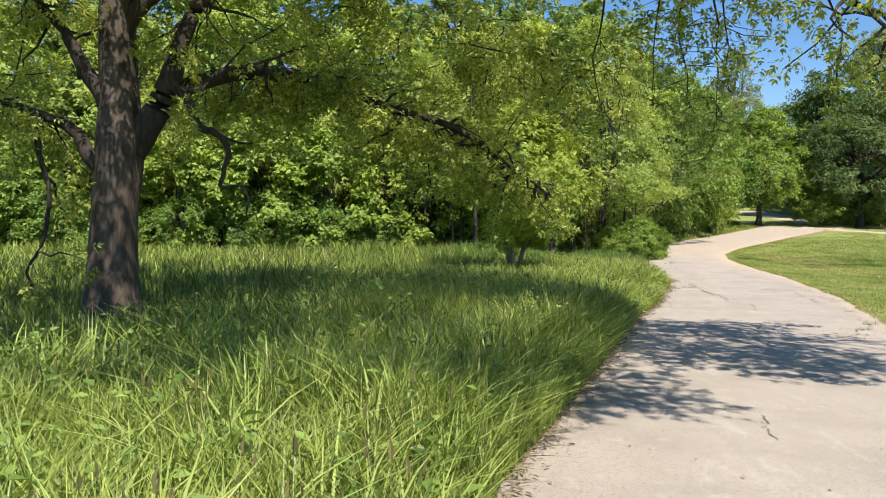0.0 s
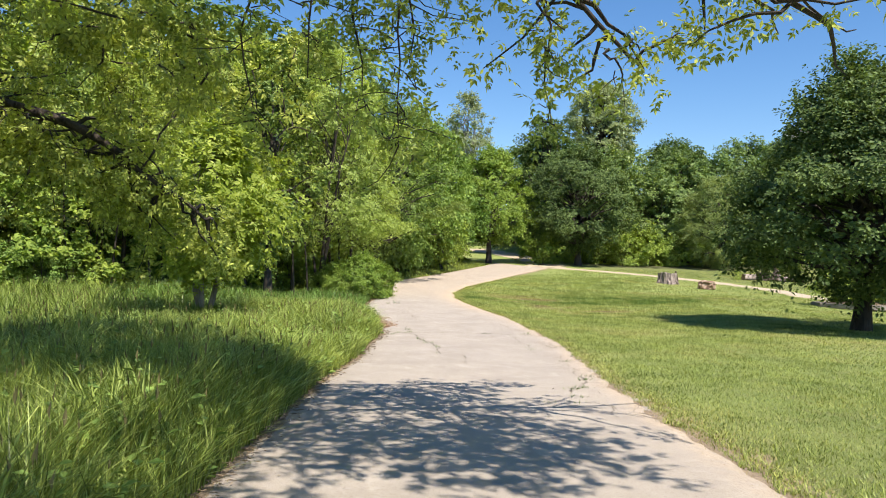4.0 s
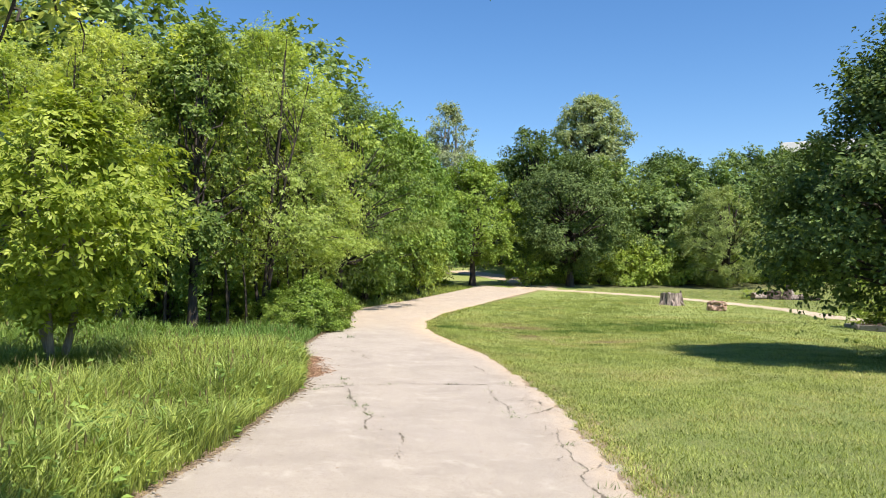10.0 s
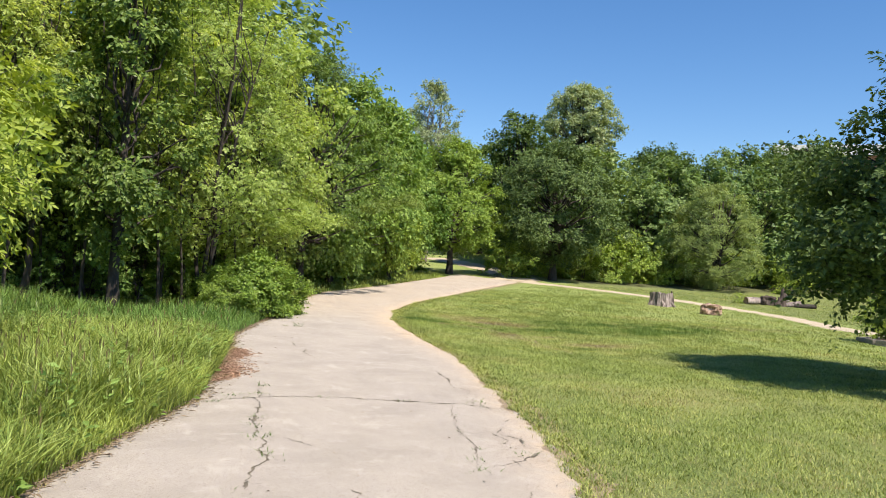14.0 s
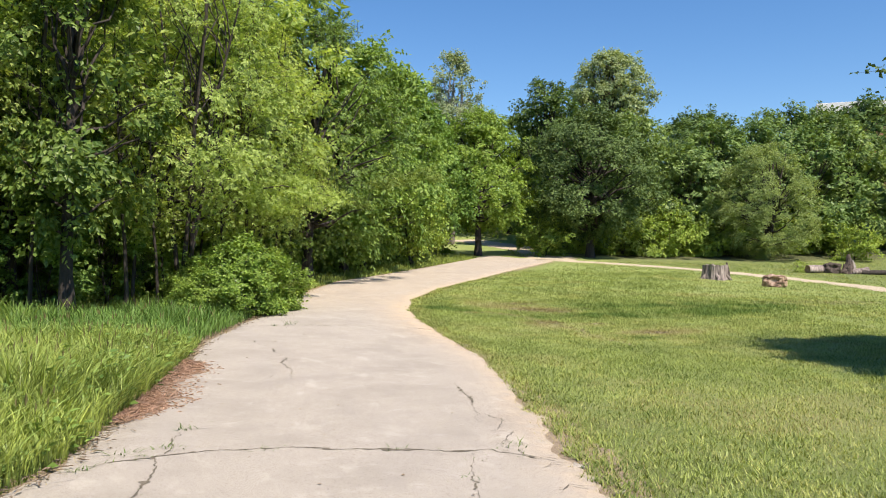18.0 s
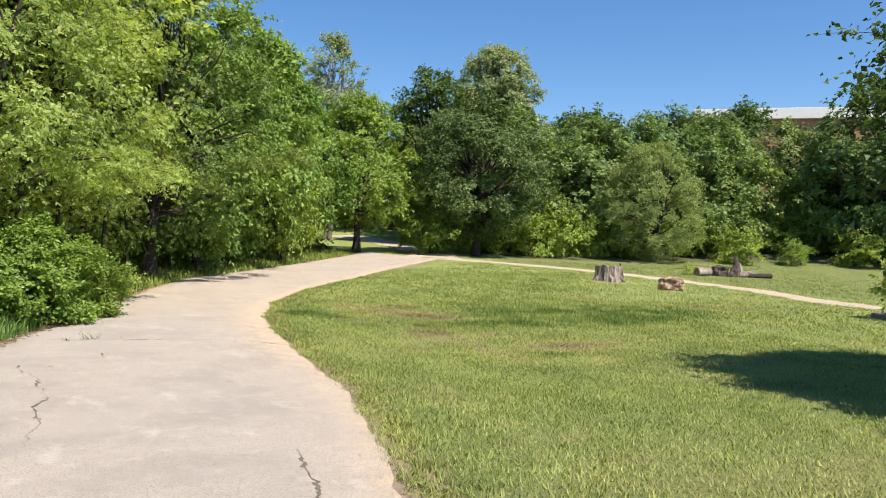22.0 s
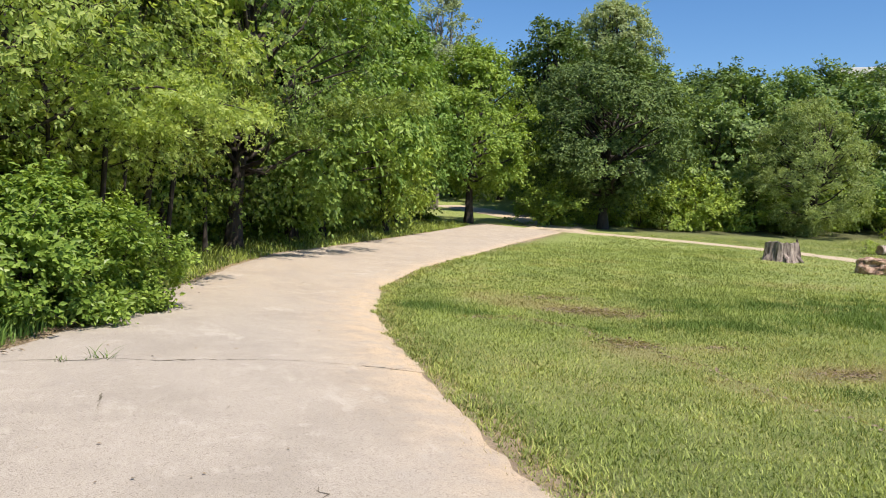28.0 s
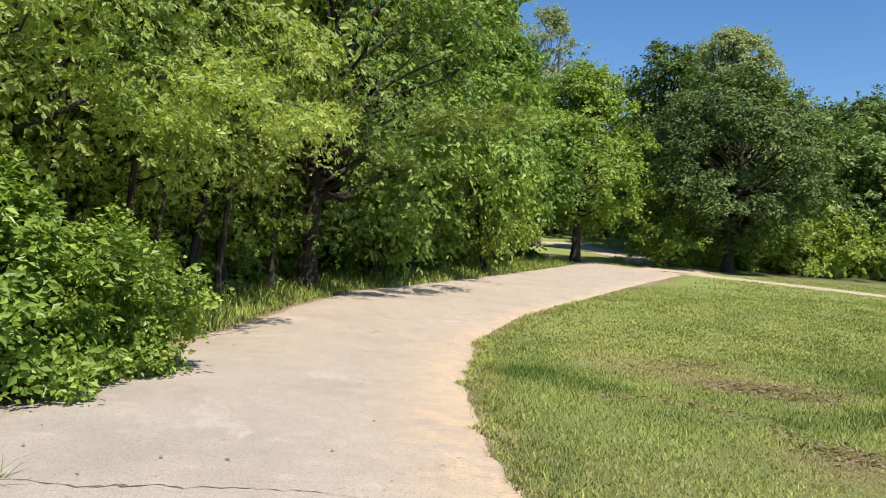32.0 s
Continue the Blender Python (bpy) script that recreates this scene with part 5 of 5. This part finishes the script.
bed_fill()
for _x, _y, _s in ((27.9, 29.7, 0.62), (28.9, 29.4, 0.6), (29.3, 28.6, 0.45)):
    _b = again(B2, _x, _y, 60 * _s, _s, "dark green low shrub growing in the timber bed")
    _b.location.z = float(land(_x, _y)) + 0.17
timber(26.9, 21.4, -34, 3.0, "bleached landscape timber lying on the lawn")


def box_mesh(name, sx, sy, sz, mat, bevel=0.02):
    bm = bmesh.new()
    bmesh.ops.create_cube(bm, size=1.0, matrix=Matrix.Translation((0, 0, sz / 2)) @ Matrix.Diagonal((sx, sy, sz, 1)))
    bmesh.ops.bevel(bm, geom=bm.edges[:], offset=bevel, segments=2, affect="EDGES")
    me = bpy.data.meshes.new(name)
    bm.to_mesh(me)
    bm.free()
    me.materials.append(mat)
    return me


red = thing("red_shed", 31.3, 30.3, "small faded red painted box on legs beyond the tree", "shed", rz=-38)
for sx in (-0.6, 0.6):
    for sy in (-0.3, 0.3):
        p = part("leg", box_mesh("leg", 0.09, 0.09, 0.3, BARK_DARK, 0.008), red)
        p.location = (sx, sy, -0.03)
p = part("body", box_mesh("body", 1.45, 0.85, 1.05, RED_PAINT, 0.03), red)
p.location = (0, 0, 0.26)

# the brick building above the wood
hall = thing("brick_building", 96.6, 86.0, "orange brick building with pale roof fascia above the trees", "building", rz=-40, z=0.7)
b = part("wall", box_mesh("wall", 34, 18, 18.6, BRICK, 0.05), hall)
b = part("fascia", box_mesh("fascia", 35, 19, 1.3, FASCIA, 0.05), hall, "pale metal roof fascia")
b.location = (0, 0, 18.6)


# ---- grass ----
def blades(name, x, y, height, width, rng, mat, lean=0.35, segs=2, heading=None):
    """Grass blades with their feet at x, y: tapered and bent, joined into one mesh."""
    n = len(x)
    a = rng.random(n) * 2 * np.pi if heading is None else heading
    way = np.c_[np.cos(a), np.sin(a)]
    side = np.c_[-np.sin(a), np.cos(a)] * (width / 2)[:, None]
    bend = height * lean * (0.3 + 1.2 * rng.random(n))
    z0 = land(x, y) - 0.008
    rows = []
    for k in range(segs):
        u = k / segs
        c = np.c_[x, y] + way * (bend * u ** 2)[:, None]
        z = z0 + height * (u - 0.18 * u ** 3)
        w = side * (1 - 0.45 * u)
        rows += [np.c_[c + w, z], np.c_[c - w, z]]
    rows.append(np.c_[np.c_[x, y] + way * bend[:, None], z0 + height * 0.82 + 0 * bend])
    m = 2 * segs + 1
    v = np.stack(rows, 1).reshape(-1, 3)
    t = []
    for k in range(segs - 1):
        t += [(2 * k, 2 * k + 1, 2 * k + 3), (2 * k, 2 * k + 3, 2 * k + 2)]
    t.append((2 * segs - 2, 2 * segs - 1, 2 * segs))
    f = np.array(t)[None] + (np.arange(n) * m)[:, None, None]
    return mesh_np(name, v, f.reshape(-1, 3), mat)


def value_noise(x, y, size, seed):
    """Smooth noise over the plan, from 0 to 1, with lumps about size metres across."""
    g = np.random.default_rng(seed).random((64, 64))
    u, v = np.asarray(x) / size + 500, np.asarray(y) / size + 500
    i, j = np.floor(u).astype(int), np.floor(v).astype(int)
    a, b = u - i, v - j
    a, b = a * a * (3 - 2 * a), b * b * (3 - 2 * b)
    i0, i1, j0, j1 = i % 64, (i + 1) % 64, j % 64, (j + 1) % 64
    return (g[i0, j0] * (1 - a) + g[i1, j0] * a) * (1 - b) + (g[i0, j1] * (1 - a) + g[i1, j1] * a) * b


def tall_grass():
    rng = np.random.default_rng(91)

    def field(n, y0, y1, d0, d1, power=1.0):
        y = y0 + (y1 - y0) * rng.random(n)
        d = d0 + (d1 - d0) * rng.random(n) ** power
        x = left_x(y) - d
        edge_y = np.interp(x, (-60, -6, 0, 4, 7), (28.5, 30.0, 31.0, 30.6, 31.5))
        k = (y < edge_y + rng.normal(0, 0.4, n)) & (np.hypot(x - OLD[0], y - OLD[1]) > 0.45)
        return x[k], y[k], d[k]

    def tallness(x, y, d):
        h = np.clip(0.5 + d * 0.75, 0.45, 1) * np.clip(0.35 + np.hypot(x - OLD[0], y - OLD[1]) / 4.5, 0.35, 1)
        h = h * np.clip(np.hypot(x - 1.9, y - 21.0) / 2.4, 0.4, 1) * (1 - 0.35 * smooth(22, 27, y) * smooth(1.5, 4.0, x))
        lump = 0.6 * value_noise(x, y, 0.55, 1) + 0.4 * value_noise(x, y, 1.7, 2)
        return h * np.clip(0.35 + 1.15 * lump, 0, 1.08)

    layers = ((64000, 2.0, 14.0, 0.06, 3.6, 1.15, 0.0105, GRASS_TALL, 2), (60000, 14.0, 27.0, 0.06, 3.6, 1.15, 0.012, GRASS_TALL, 2), (24000, 26.0, 32.0, 0.06, 7.0, 1.0, 0.016, GRASS_WEED, 2),
              (46000, 2.0, 31.5, 3.4, 10.0, 1.0, 0.02, GRASS_TALL, 2), (30000, 2.0, 31.0, 9.6, 24.0, 1.0, 0.034, GRASS_TALL, 2), (16000, -4.0, 2.4, 0.2, 14.0, 1.0, 0.016, GRASS_TALL, 2))
    for n, y0, y1, d0, d1, power, wide, mat, segs in layers:
        x, y, d = field(n, y0, y1, d0, d1, power)
        n = len(x)
        h = (0.30 + 0.42 * rng.random(n) ** 1.4) * tallness(x, y, d) * 1.25
        # blades bow with the lie of their tuft, the outer ones towards the path
        lie = rng.random(n) * 6.28
        lie = np.where((d < 0.4) & (rng.random(n) < 0.35), rng.normal(0, 1.0, n), lie)
        tagged(new("tall_grass", blades("tall_grass", x, y, h, wide * (0.6 + 0.8 * rng.random(n)), rng, mat, 0.5, segs, lie)), "dense tall uncut green grass beside the path", "grass", kind="stuff")
    x, y, d = field(14000, 2.0, 27.0, 0.1, 4.5, 1.2)
    n = len(x)
    tagged(new("arching_grass", blades("arching_grass", x, y, (0.42 + 0.34 * rng.random(n)) * tallness(x, y, d) * 1.15, 0.009 + 0.012 * rng.random(n), rng, GRASS_ARCH, 1.0, 4)),
           "pale broad grass blades arching out of the tall grass", "grass", kind="stuff")
    # broad-leaved weeds between the blades
    x, y, d = field(1500, 2.0, 27.0, 0.1, 6.0, 1.3)
    q = np.repeat(np.c_[x, y, d], 12, 0)
    n = len(q)
    hi = np.tile(np.linspace(0.15, 1, 12), len(x)) * np.repeat(0.25 + 0.3 * rng.random(len(x)), 12) * tallness(q[:, 0], q[:, 1], q[:, 2]) * 1.3
    a = rng.random(n) * 6.28
    places = np.c_[q[:, 0] + 0.05 * np.cos(a), q[:, 1] + 0.05 * np.sin(a), land(q[:, 0], q[:, 1]) + hi]
    me = leaves("broadleaf_weeds", places, np.c_[np.cos(a), np.sin(a), 0.1 + 0.4 * rng.random(n)], np.c_[0.3 * rng.normal(size=(n, 2)), 1 + 0 * a], 0.05 + 0.07 * rng.random(n), LEAF_QUAD, GRASS_WEED)
    tagged(new("broadleaf_weeds", me), "broad-leaved green weeds among the tall grass", "weeds", kind="stuff")
    # seed stalks with narrow brown heads
    x, y, d = field(2200, 2.0, 29.0, 0.3, 12.0, 1.3)
    n = len(x)
    h = (0.55 + 0.25 * rng.random(n)) * tallness(x, y, d) * 1.2
    a = rng.random(n) * 6.28
    tip = np.c_[np.cos(a) * 0.06, np.sin(a) * 0.06, np.ones(n)]
    tagged(new("seed_stalks", blades("seed_stalks", x, y, h, 0.004 + 0 * h, rng, GRASS_DRY, 0.1, 2)), "straw-coloured seed stalks among the tall grass", "grass", kind="stuff")
    me = leaves("seed_heads", np.c_[x, y, land(x, y) + h * 0.72], tip, np.c_[np.cos(a + 1.6), np.sin(a + 1.6), 0 * a], 0.07 + 0.06 * rng.random(n), (LEAF_QUAD[0] * (0.38, 1, 1), LEAF_QUAD[1]), SEED_HEAD)
    tagged(new("seed_heads", me), "narrow brown seed heads above the tall grass", "grass", kind="stuff")


def spread(places, x, y):
    """How far each point lies inside soft oval places (centre, half-widths, weight)."""
    return np.clip(sum(a * np.exp(-((x - px) / rx) ** 2 - ((y - py) / ry) ** 2) for px, py, rx, ry, a in places), 0, 1)


def apart(x, y, x0, y0, x1, y1):
    """Distance of points from the line between two ends."""
    dx, dy = x1 - x0, y1 - y0
    u = np.clip(((x - x0) * dx + (y - y0) * dy) / (dx * dx + dy * dy), 0, 1)
    return np.hypot(x - x0 - u * dx, y - y0 - u * dy)


def mown_grass():
    rng = np.random.default_rng(92)
    xs, ys, ws = [], [], []
    for n, y0, y1, d0, d1, power, w in ((140000, 3.5, 18, 0.0, 5.0, 1.1, 0.010), (100000, 17, 25, 0.0, 6.5, 1.1, 0.011), (250000, 24.5, 36, 0.0, 8.5, 1.1, 0.0115), (60000, 3.5, 22, 4.5, 12.0, 1.0, 0.02),
                                        (90000, 20, 36, 7.5, 14.0, 1.0, 0.022), (80000, 35, 46, 0.0, 9.0, 1.0, 0.026), (95000, 34, 53, 2.0, 26.0, 1.0, 0.036), (36000, 14, 34, 12.0, 26.0, 1.0, 0.045)):
        y = y0 + (y1 - y0) * rng.random(n) + rng.normal(0, 0.9, n)
        d = np.abs(d0 + (d1 - d0) * rng.random(n) ** power + rng.normal(0, 0.6, n) * min(d0, 1))
        xs.append(right_x(y) + 0.01 + d * (1 + 0.12 * rng.normal(0, 1, n) * (d > 0.7 * d1)))
        ys.append(y)
        ws.append(np.full(n, w))
    x, y, w = np.concatenate(xs), np.concatenate(ys), np.concatenate(ws)
    keep = np.ones(len(x), bool)
    for bx, by, rx, ry, much in BARE:
        keep &= rng.random(len(x)) > 1.6 * value_noise(x, y, 0.16, 21) * much * np.exp(-((x - bx) / rx) ** 2 - ((y - by) / ry) ** 2)
    for x0, y0, x1, y1, half in FURROWS:
        keep &= rng.random(len(x)) > 0.75 * np.exp(-(apart(x, y, x0, y0, x1, y1) / half) ** 2) * value_noise(x, y, 0.3, 22)
    x, y, w = x[keep], y[keep], w[keep]
    lush = value_noise(x, y, 0.7, 11) * 0.5 + value_noise(x, y, 2.6, 12) * 0.5
    dry = value_noise(x, y, 0.35, 13) * 0.35 + value_noise(x, y, 1.3, 14) * 0.65 + rng.normal(0, 0.13, len(x))
    dry += sum(0.62 * a * np.exp(-((x - bx) / rx) ** 2 - ((y - by) / ry) ** 2) for bx, by, rx, ry, a in STRAW)
    h = (0.024 + 0.04 * rng.random(len(x)) ** 1.5) * (0.75 + 0.6 * lush) * (1 + 0.7 * spread(DAMP, x, y))
    w = w * (0.6 + 0.8 * rng.random(len(x)))
    damp = spread(DAMP, x, y) * (0.35 + value_noise(x, y, 0.4, 23)) > 0.25 + 0.6 * rng.random(len(x))
    lane = np.sin((x - right_x(y) + 0.12 * y) * 3.4) * (y > 33)
    dry = np.where(damp, 0.0, dry + 0.07 * lane)
    for name, k, mat, label in (("damp_grass", damp, GRASS_DAMP, "longer dark green grass in the damp dips of the lawn"), ("mown_grass", (dry < 0.66) & ~damp, GRASS_SHORT, "short mown green lawn grass"), ("straw_grass", dry >= 0.92, GRASS_DRY, "dead straw-coloured grass in worn patches of the lawn"), ("dry_lawn_grass", (dry >= 0.66) & (dry < 0.92), GRASS_STRAW, "pale yellowing blades in the mown lawn")):
        tagged(new(name, blades(name, x[k], y[k], h[k], w[k], rng, mat, 0.8, 1)), label, "grass", kind="stuff")


def overhang(root, start, end, spots, count, leaf_mat, seed):
    """A bough of a tree at the wood's edge that reaches over the path."""
    rng = np.random.default_rng(seed)
    at = np.array(root.matrix_world.translation)
    line = spline([np.array(start), np.array(start) * 0.5 + np.array(end) * 0.5 + (0, 0, 0.35), np.array(end)], 14)
    line[2:] += np.cumsum(rng.normal(0, 0.05, (12, 3)), 0)
    part("bough", mesh_np("bough", *tube(line, np.linspace(0.034, 0.007, 14), 6), BARK_DARK, True), root)
    clumps = [(*(np.array(p) - at + rng.normal(0, 0.16, 3)), 0.22 + 0.2 * rng.random(), 0.5) for p in spots for _ in range(3)]
    part("overhanging_spray", leaves("overhanging_spray", *clump_leaves(rng, clumps, count, 0.12, 0.2), LEAF_SPRAY, leaf_mat), root)


overhang(H1, (0.3, 0.1, 2.0), (3.9, 0.9, 2.6), [(8.0, 32.6, 3.1), (8.2, 33.3, 3.0), (8.6, 34.2, 3.2), (9.2, 35.2, 3.4), (8.6, 33.8, 2.5), (8.9, 33.2, 2.9), (9.3, 33.5, 3.2), (9.2, 34.6, 3.3), (9.8, 34.2, 2.9), (10.3, 34.8, 3.1)], 2300, LEAF_YELLOW, 121)
overhang(H3, (0.1, -0.1, 2.4), (2.9, -2.4, 3.9), [(12.0, 39.3, 3.4), (12.5, 38.7, 3.9), (13.2, 39.5, 4.1), (13.8, 39.8, 4.3), (14.6, 40.6, 4.4)], 2000, LEAF_DEEP, 122)
tall_grass()
mown_grass()


def rough_grass():
    """Longer grass: the forest margin and the dry fringe along the path."""
    rng = np.random.default_rng(94)
    n = 15000
    y = 32.5 + 23 * rng.random(n)
    x = left_x(y) - 0.1 - 5.0 * rng.random(n) ** 1.4
    h = (0.12 + 0.28 * rng.random(n)) * np.clip((left_x(y) - x) * 0.8 + 0.35, 0, 1)
    tagged(new("woodland_grass", blades("woodland_grass", x, y, h, 0.014 + 0.012 * rng.random(n), rng, GRASS_TALL, 0.6, 2)), "uneven grass along the shaded edge of the wood", "grass", kind="stuff")
    n = 26000
    y = 3 + 37 * rng.random(n)
    side = rng.random(n) < 0.65
    x = np.where(side, right_x(y) + rng.normal(0.16, 0.13, n), left_x(y) + rng.normal(-0.08, 0.09, n))
    tagged(new("dry_fringe", blades("dry_fringe", x, y, 0.02 + 0.05 * rng.random(n), 0.005 + 0.006 * rng.random(n), rng, GRASS_DRY, 1.2, 1)), "dry straw-coloured grass fringe at the path's edge", "grass", kind="stuff")
    n = 16000
    y = 3 + 40 * rng.random(n)
    x = right_x(y) + 0.08 + 0.16 * np.sin(y * 3.1 + np.sin(y * 1.7)) * np.sin(y * 5.3) + np.abs(rng.normal(0.0, 0.14, n))
    tagged(new("edge_grass", blades("edge_grass", x, y, 0.03 + 0.06 * rng.random(n), 0.006 + 0.007 * rng.random(n), rng, GRASS_SHORT, 1.0, 2)), "uneven green turf creeping over the path's edge", "grass", kind="stuff")


rough_grass()


def worn_turf():
    """Clods, dead stalks and matted dead grass in the worn places and furrows of the lawn."""
    rng = np.random.default_rng(98)
    px, py = [], []
    for bx, by, rx, ry, much in BARE:
        n = int(5200 * rx * ry * much) if rx < 1 else 900
        px.append(rng.normal(bx, 0.6 * rx, n))
        py.append(rng.normal(by, 0.6 * ry, n))
    for x0, y0, x1, y1, half in FURROWS:
        n = int(9000 * half * half * math.hypot(x1 - x0, y1 - y0)) + 4
        u = rng.random(n) + 0.12 * np.sin(9 * rng.random(n))
        px.append(x0 + (x1 - x0) * u + 0.6 * half * np.sin(11 * u) + rng.normal(0, 0.6 * half, n))
        py.append(y0 + (y1 - y0) * u + rng.normal(0, 0.6 * half, n))
    x, y = np.concatenate(px), np.concatenate(py)
    n = len(x)
    kind = rng.random(n)
    for name, k, mat, label, lift in (("soil_crumbs", kind < 0.55, EDGE_SOIL, "dark brown crumbs of bare soil in the lawn", 0.012), ("dead_stalks", kind >= 0.55, GRASS_DRY, "dead straw-coloured stalks on worn turf", 0.03)):
        m = int(k.sum())
        tagged(new(name, leaves(name, np.c_[x[k], y[k], land(x[k], y[k]) + lift * (0.4 + rng.random(m))], np.c_[rng.normal(size=(m, 2)), 0.12 * rng.normal(size=m)], np.c_[0.25 * rng.normal(size=(m, 2)), np.ones(m)],
                                0.03 + 0.06 * rng.random(m) ** 2, LEAF_QUAD if mat is EDGE_SOIL else (LEAF_QUAD[0] * (0.3, 1, 1), LEAF_QUAD[1]), mat)), label, "litter", kind="stuff")


worn_turf()


def dark_tuft():
    """The mound of dark uncut weeds round the young tree's foot."""
    rng = np.random.default_rng(97)
    n = 5200
    r, a = 1.5 * rng.random(n) ** 0.6, rng.random(n) * 6.28
    x, y = 2.1 + 1.1 * r * np.cos(a), 21.5 + 0.5 * r * np.sin(a)
    tagged(new("weed_mound", blades("weed_mound", x, y, (0.42 + 0.36 * rng.random(n)) * np.clip(1.25 - 0.45 * r, 0.45, 1), 0.014 + 0.016 * rng.random(n), rng, GRASS_DAMP, 0.6, 2)),
           "dark green mound of weeds round the young tree's foot", "weeds", kind="stuff")


dark_tuft()


def debris():
    rng = np.random.default_rng(95)
    n = 1500
    y = 2 + 38 * rng.random(n) ** 1.1
    u = rng.random(n)
    x = left_x(y) + 0.05 + (right_x(y) - left_x(y) - 0.1) * np.where(rng.random(n) < 0.5, u ** 2.5, u)
    p = np.c_[x, y, land(x, y) + 0.042]
    me = leaves("leaf_bits", p, np.c_[rng.normal(size=(n, 2)), 0.1 + 0 * x], np.c_[0.3 * rng.normal(size=(n, 2)), 1 + 0 * x], 0.006 + 0.034 * rng.random(n) ** 4, LEAF_QUAD, EDGE_SOIL)
    k = 4500
    ey = 2 + 29 * rng.random(k)
    ex = left_x(ey) + rng.normal(-0.05, 0.09, k)
    dead = leaves("dead_grass", np.c_[ex, ey, land(ex, ey) + 0.036 + 0.01 * rng.random(k)], np.c_[rng.normal(size=(k, 2)), 0.06 * rng.normal(size=k)], np.c_[0.15 * rng.normal(size=(k, 2)), np.ones(k)],
                  0.03 + 0.07 * rng.random(k) ** 2, (LEAF_QUAD[0] * (0.4, 1, 1), LEAF_QUAD[1]), EDGE_SOIL)
    tagged(new("dead_grass", dead), "brown dead leaves and grass along the path's edge", "litter", kind="stuff")
    tagged(new("leaf_bits", me), "small brown leaf bits and twigs scattered on the concrete", "litter", kind="stuff")


debris()

# broken plates along the crumbling side of the path
_rb = np.random.default_rng(96)
for _y in np.arange(10.6, 19.8, 0.6):
    _n = int(_rb.integers(5, 8))
    _an = np.sort(_rb.random(_n)) * 6.28
    _s = 0.05 + 0.12 * _rb.random() ** 2
    _cx, _cy = float(right_x(_y)) + min(max(_rb.normal(0.03, 0.05), -0.05), 0.1), _y + _rb.normal(0, 0.1)
    _ring = np.c_[np.cos(_an) * _s, np.sin(_an) * _s * 1.2]
    _z = float(land(_cx, _cy)) + 0.006 + 0.009 * _rb.random()
    bm = bmesh.new()
    _f = bm.faces.new([bm.verts.new((_cx + a, _cy + b, _z + _rb.normal(0, 0.004))) for a, b in _ring])
    _low = bmesh.ops.extrude_face_region(bm, geom=[_f])
    bmesh.ops.translate(bm, vec=(0, 0, -0.07), verts=[v for v in _low["geom"] if isinstance(v, bmesh.types.BMVert)])
    bmesh.ops.recalc_face_normals(bm, faces=bm.faces[:])
    _me = bpy.data.meshes.new("broken_piece")
    bm.to_mesh(_me)
    bm.free()
    _me.materials.append(CONCRETE)
    part("broken_piece", _me, path)


def mulch_bed():
    rng = np.random.default_rng(93)
    n = 6000
    r, u = rng.normal(0, 0.17, n), rng.random(n)
    y = 21.3 + 3.9 * u
    x = left_x(y) - 0.12 + 0.12 * np.sin(u * 9) + r * (0.5 + np.sin(u * 3.1))
    r = np.abs(r) / 0.5
    p = np.c_[x, y, land(x, y) + 0.038 + 0.03 * rng.random(n) * np.clip(1 - r, 0, 1)]
    tips = np.c_[rng.normal(size=(n, 2)), 0.15 * rng.normal(size=n)]
    me = leaves("pine_needles", p, tips, np.tile((0, 0.1, 1.0), (n, 1)), 0.05 + 0.06 * rng.random(n), (LEAF_QUAD[0] * (0.2, 1, 1), LEAF_QUAD[1]), MULCH)
    tagged(new("pine_needles", me), "reddish brown dead needles drifted on the path's edge", "litter", kind="stuff")


mulch_bed()


def weeds():
    rng = np.random.default_rng(200)
    spots = ((8.4, 29.15, 0.2), (8.1, 29.1, 0.1), (6.4, 20.2, 0.10), (6.52, 20.85, 0.14), (6.75, 12.6, 0.08), (6.3, 11.9, 0.08), (9.0, 19.6, 0.1), (7.5, 14.6, 0.1), (5.5, 10.95, 0.07),
             (6.1, 20.1, 0.1), (5.95, 11.3, 0.09), (8.3, 16.8, 0.08), (5.8, 10.95, 0.07), (7.0, 13.0, 0.08))
    line = [q for k in (0, 4, 8, 12) for q in spline([(*e, 0.0) for e in CRACKS[k]], 26)[:, :2] if rng.random() < 0.5]
    spots += tuple((float(q[0]), float(q[1]), 0.03 + 0.05 * rng.random()) for q in line)
    p = np.repeat(np.array(spots), 20, 0)
    n = len(p)
    me = blades("weeds", p[:, 0] + rng.normal(0, 0.06, n), p[:, 1] + rng.normal(0, 0.04, n), p[:, 2] * (0.3 + 0.7 * rng.random(n)) + 0.02, 0.006 + 0.006 * rng.random(n), rng, GRASS_DAMP, 1.3, 3)
    tagged(new("weeds", me), "small green weeds growing from the cracks of the concrete", "weeds", kind="stuff")


weeds()
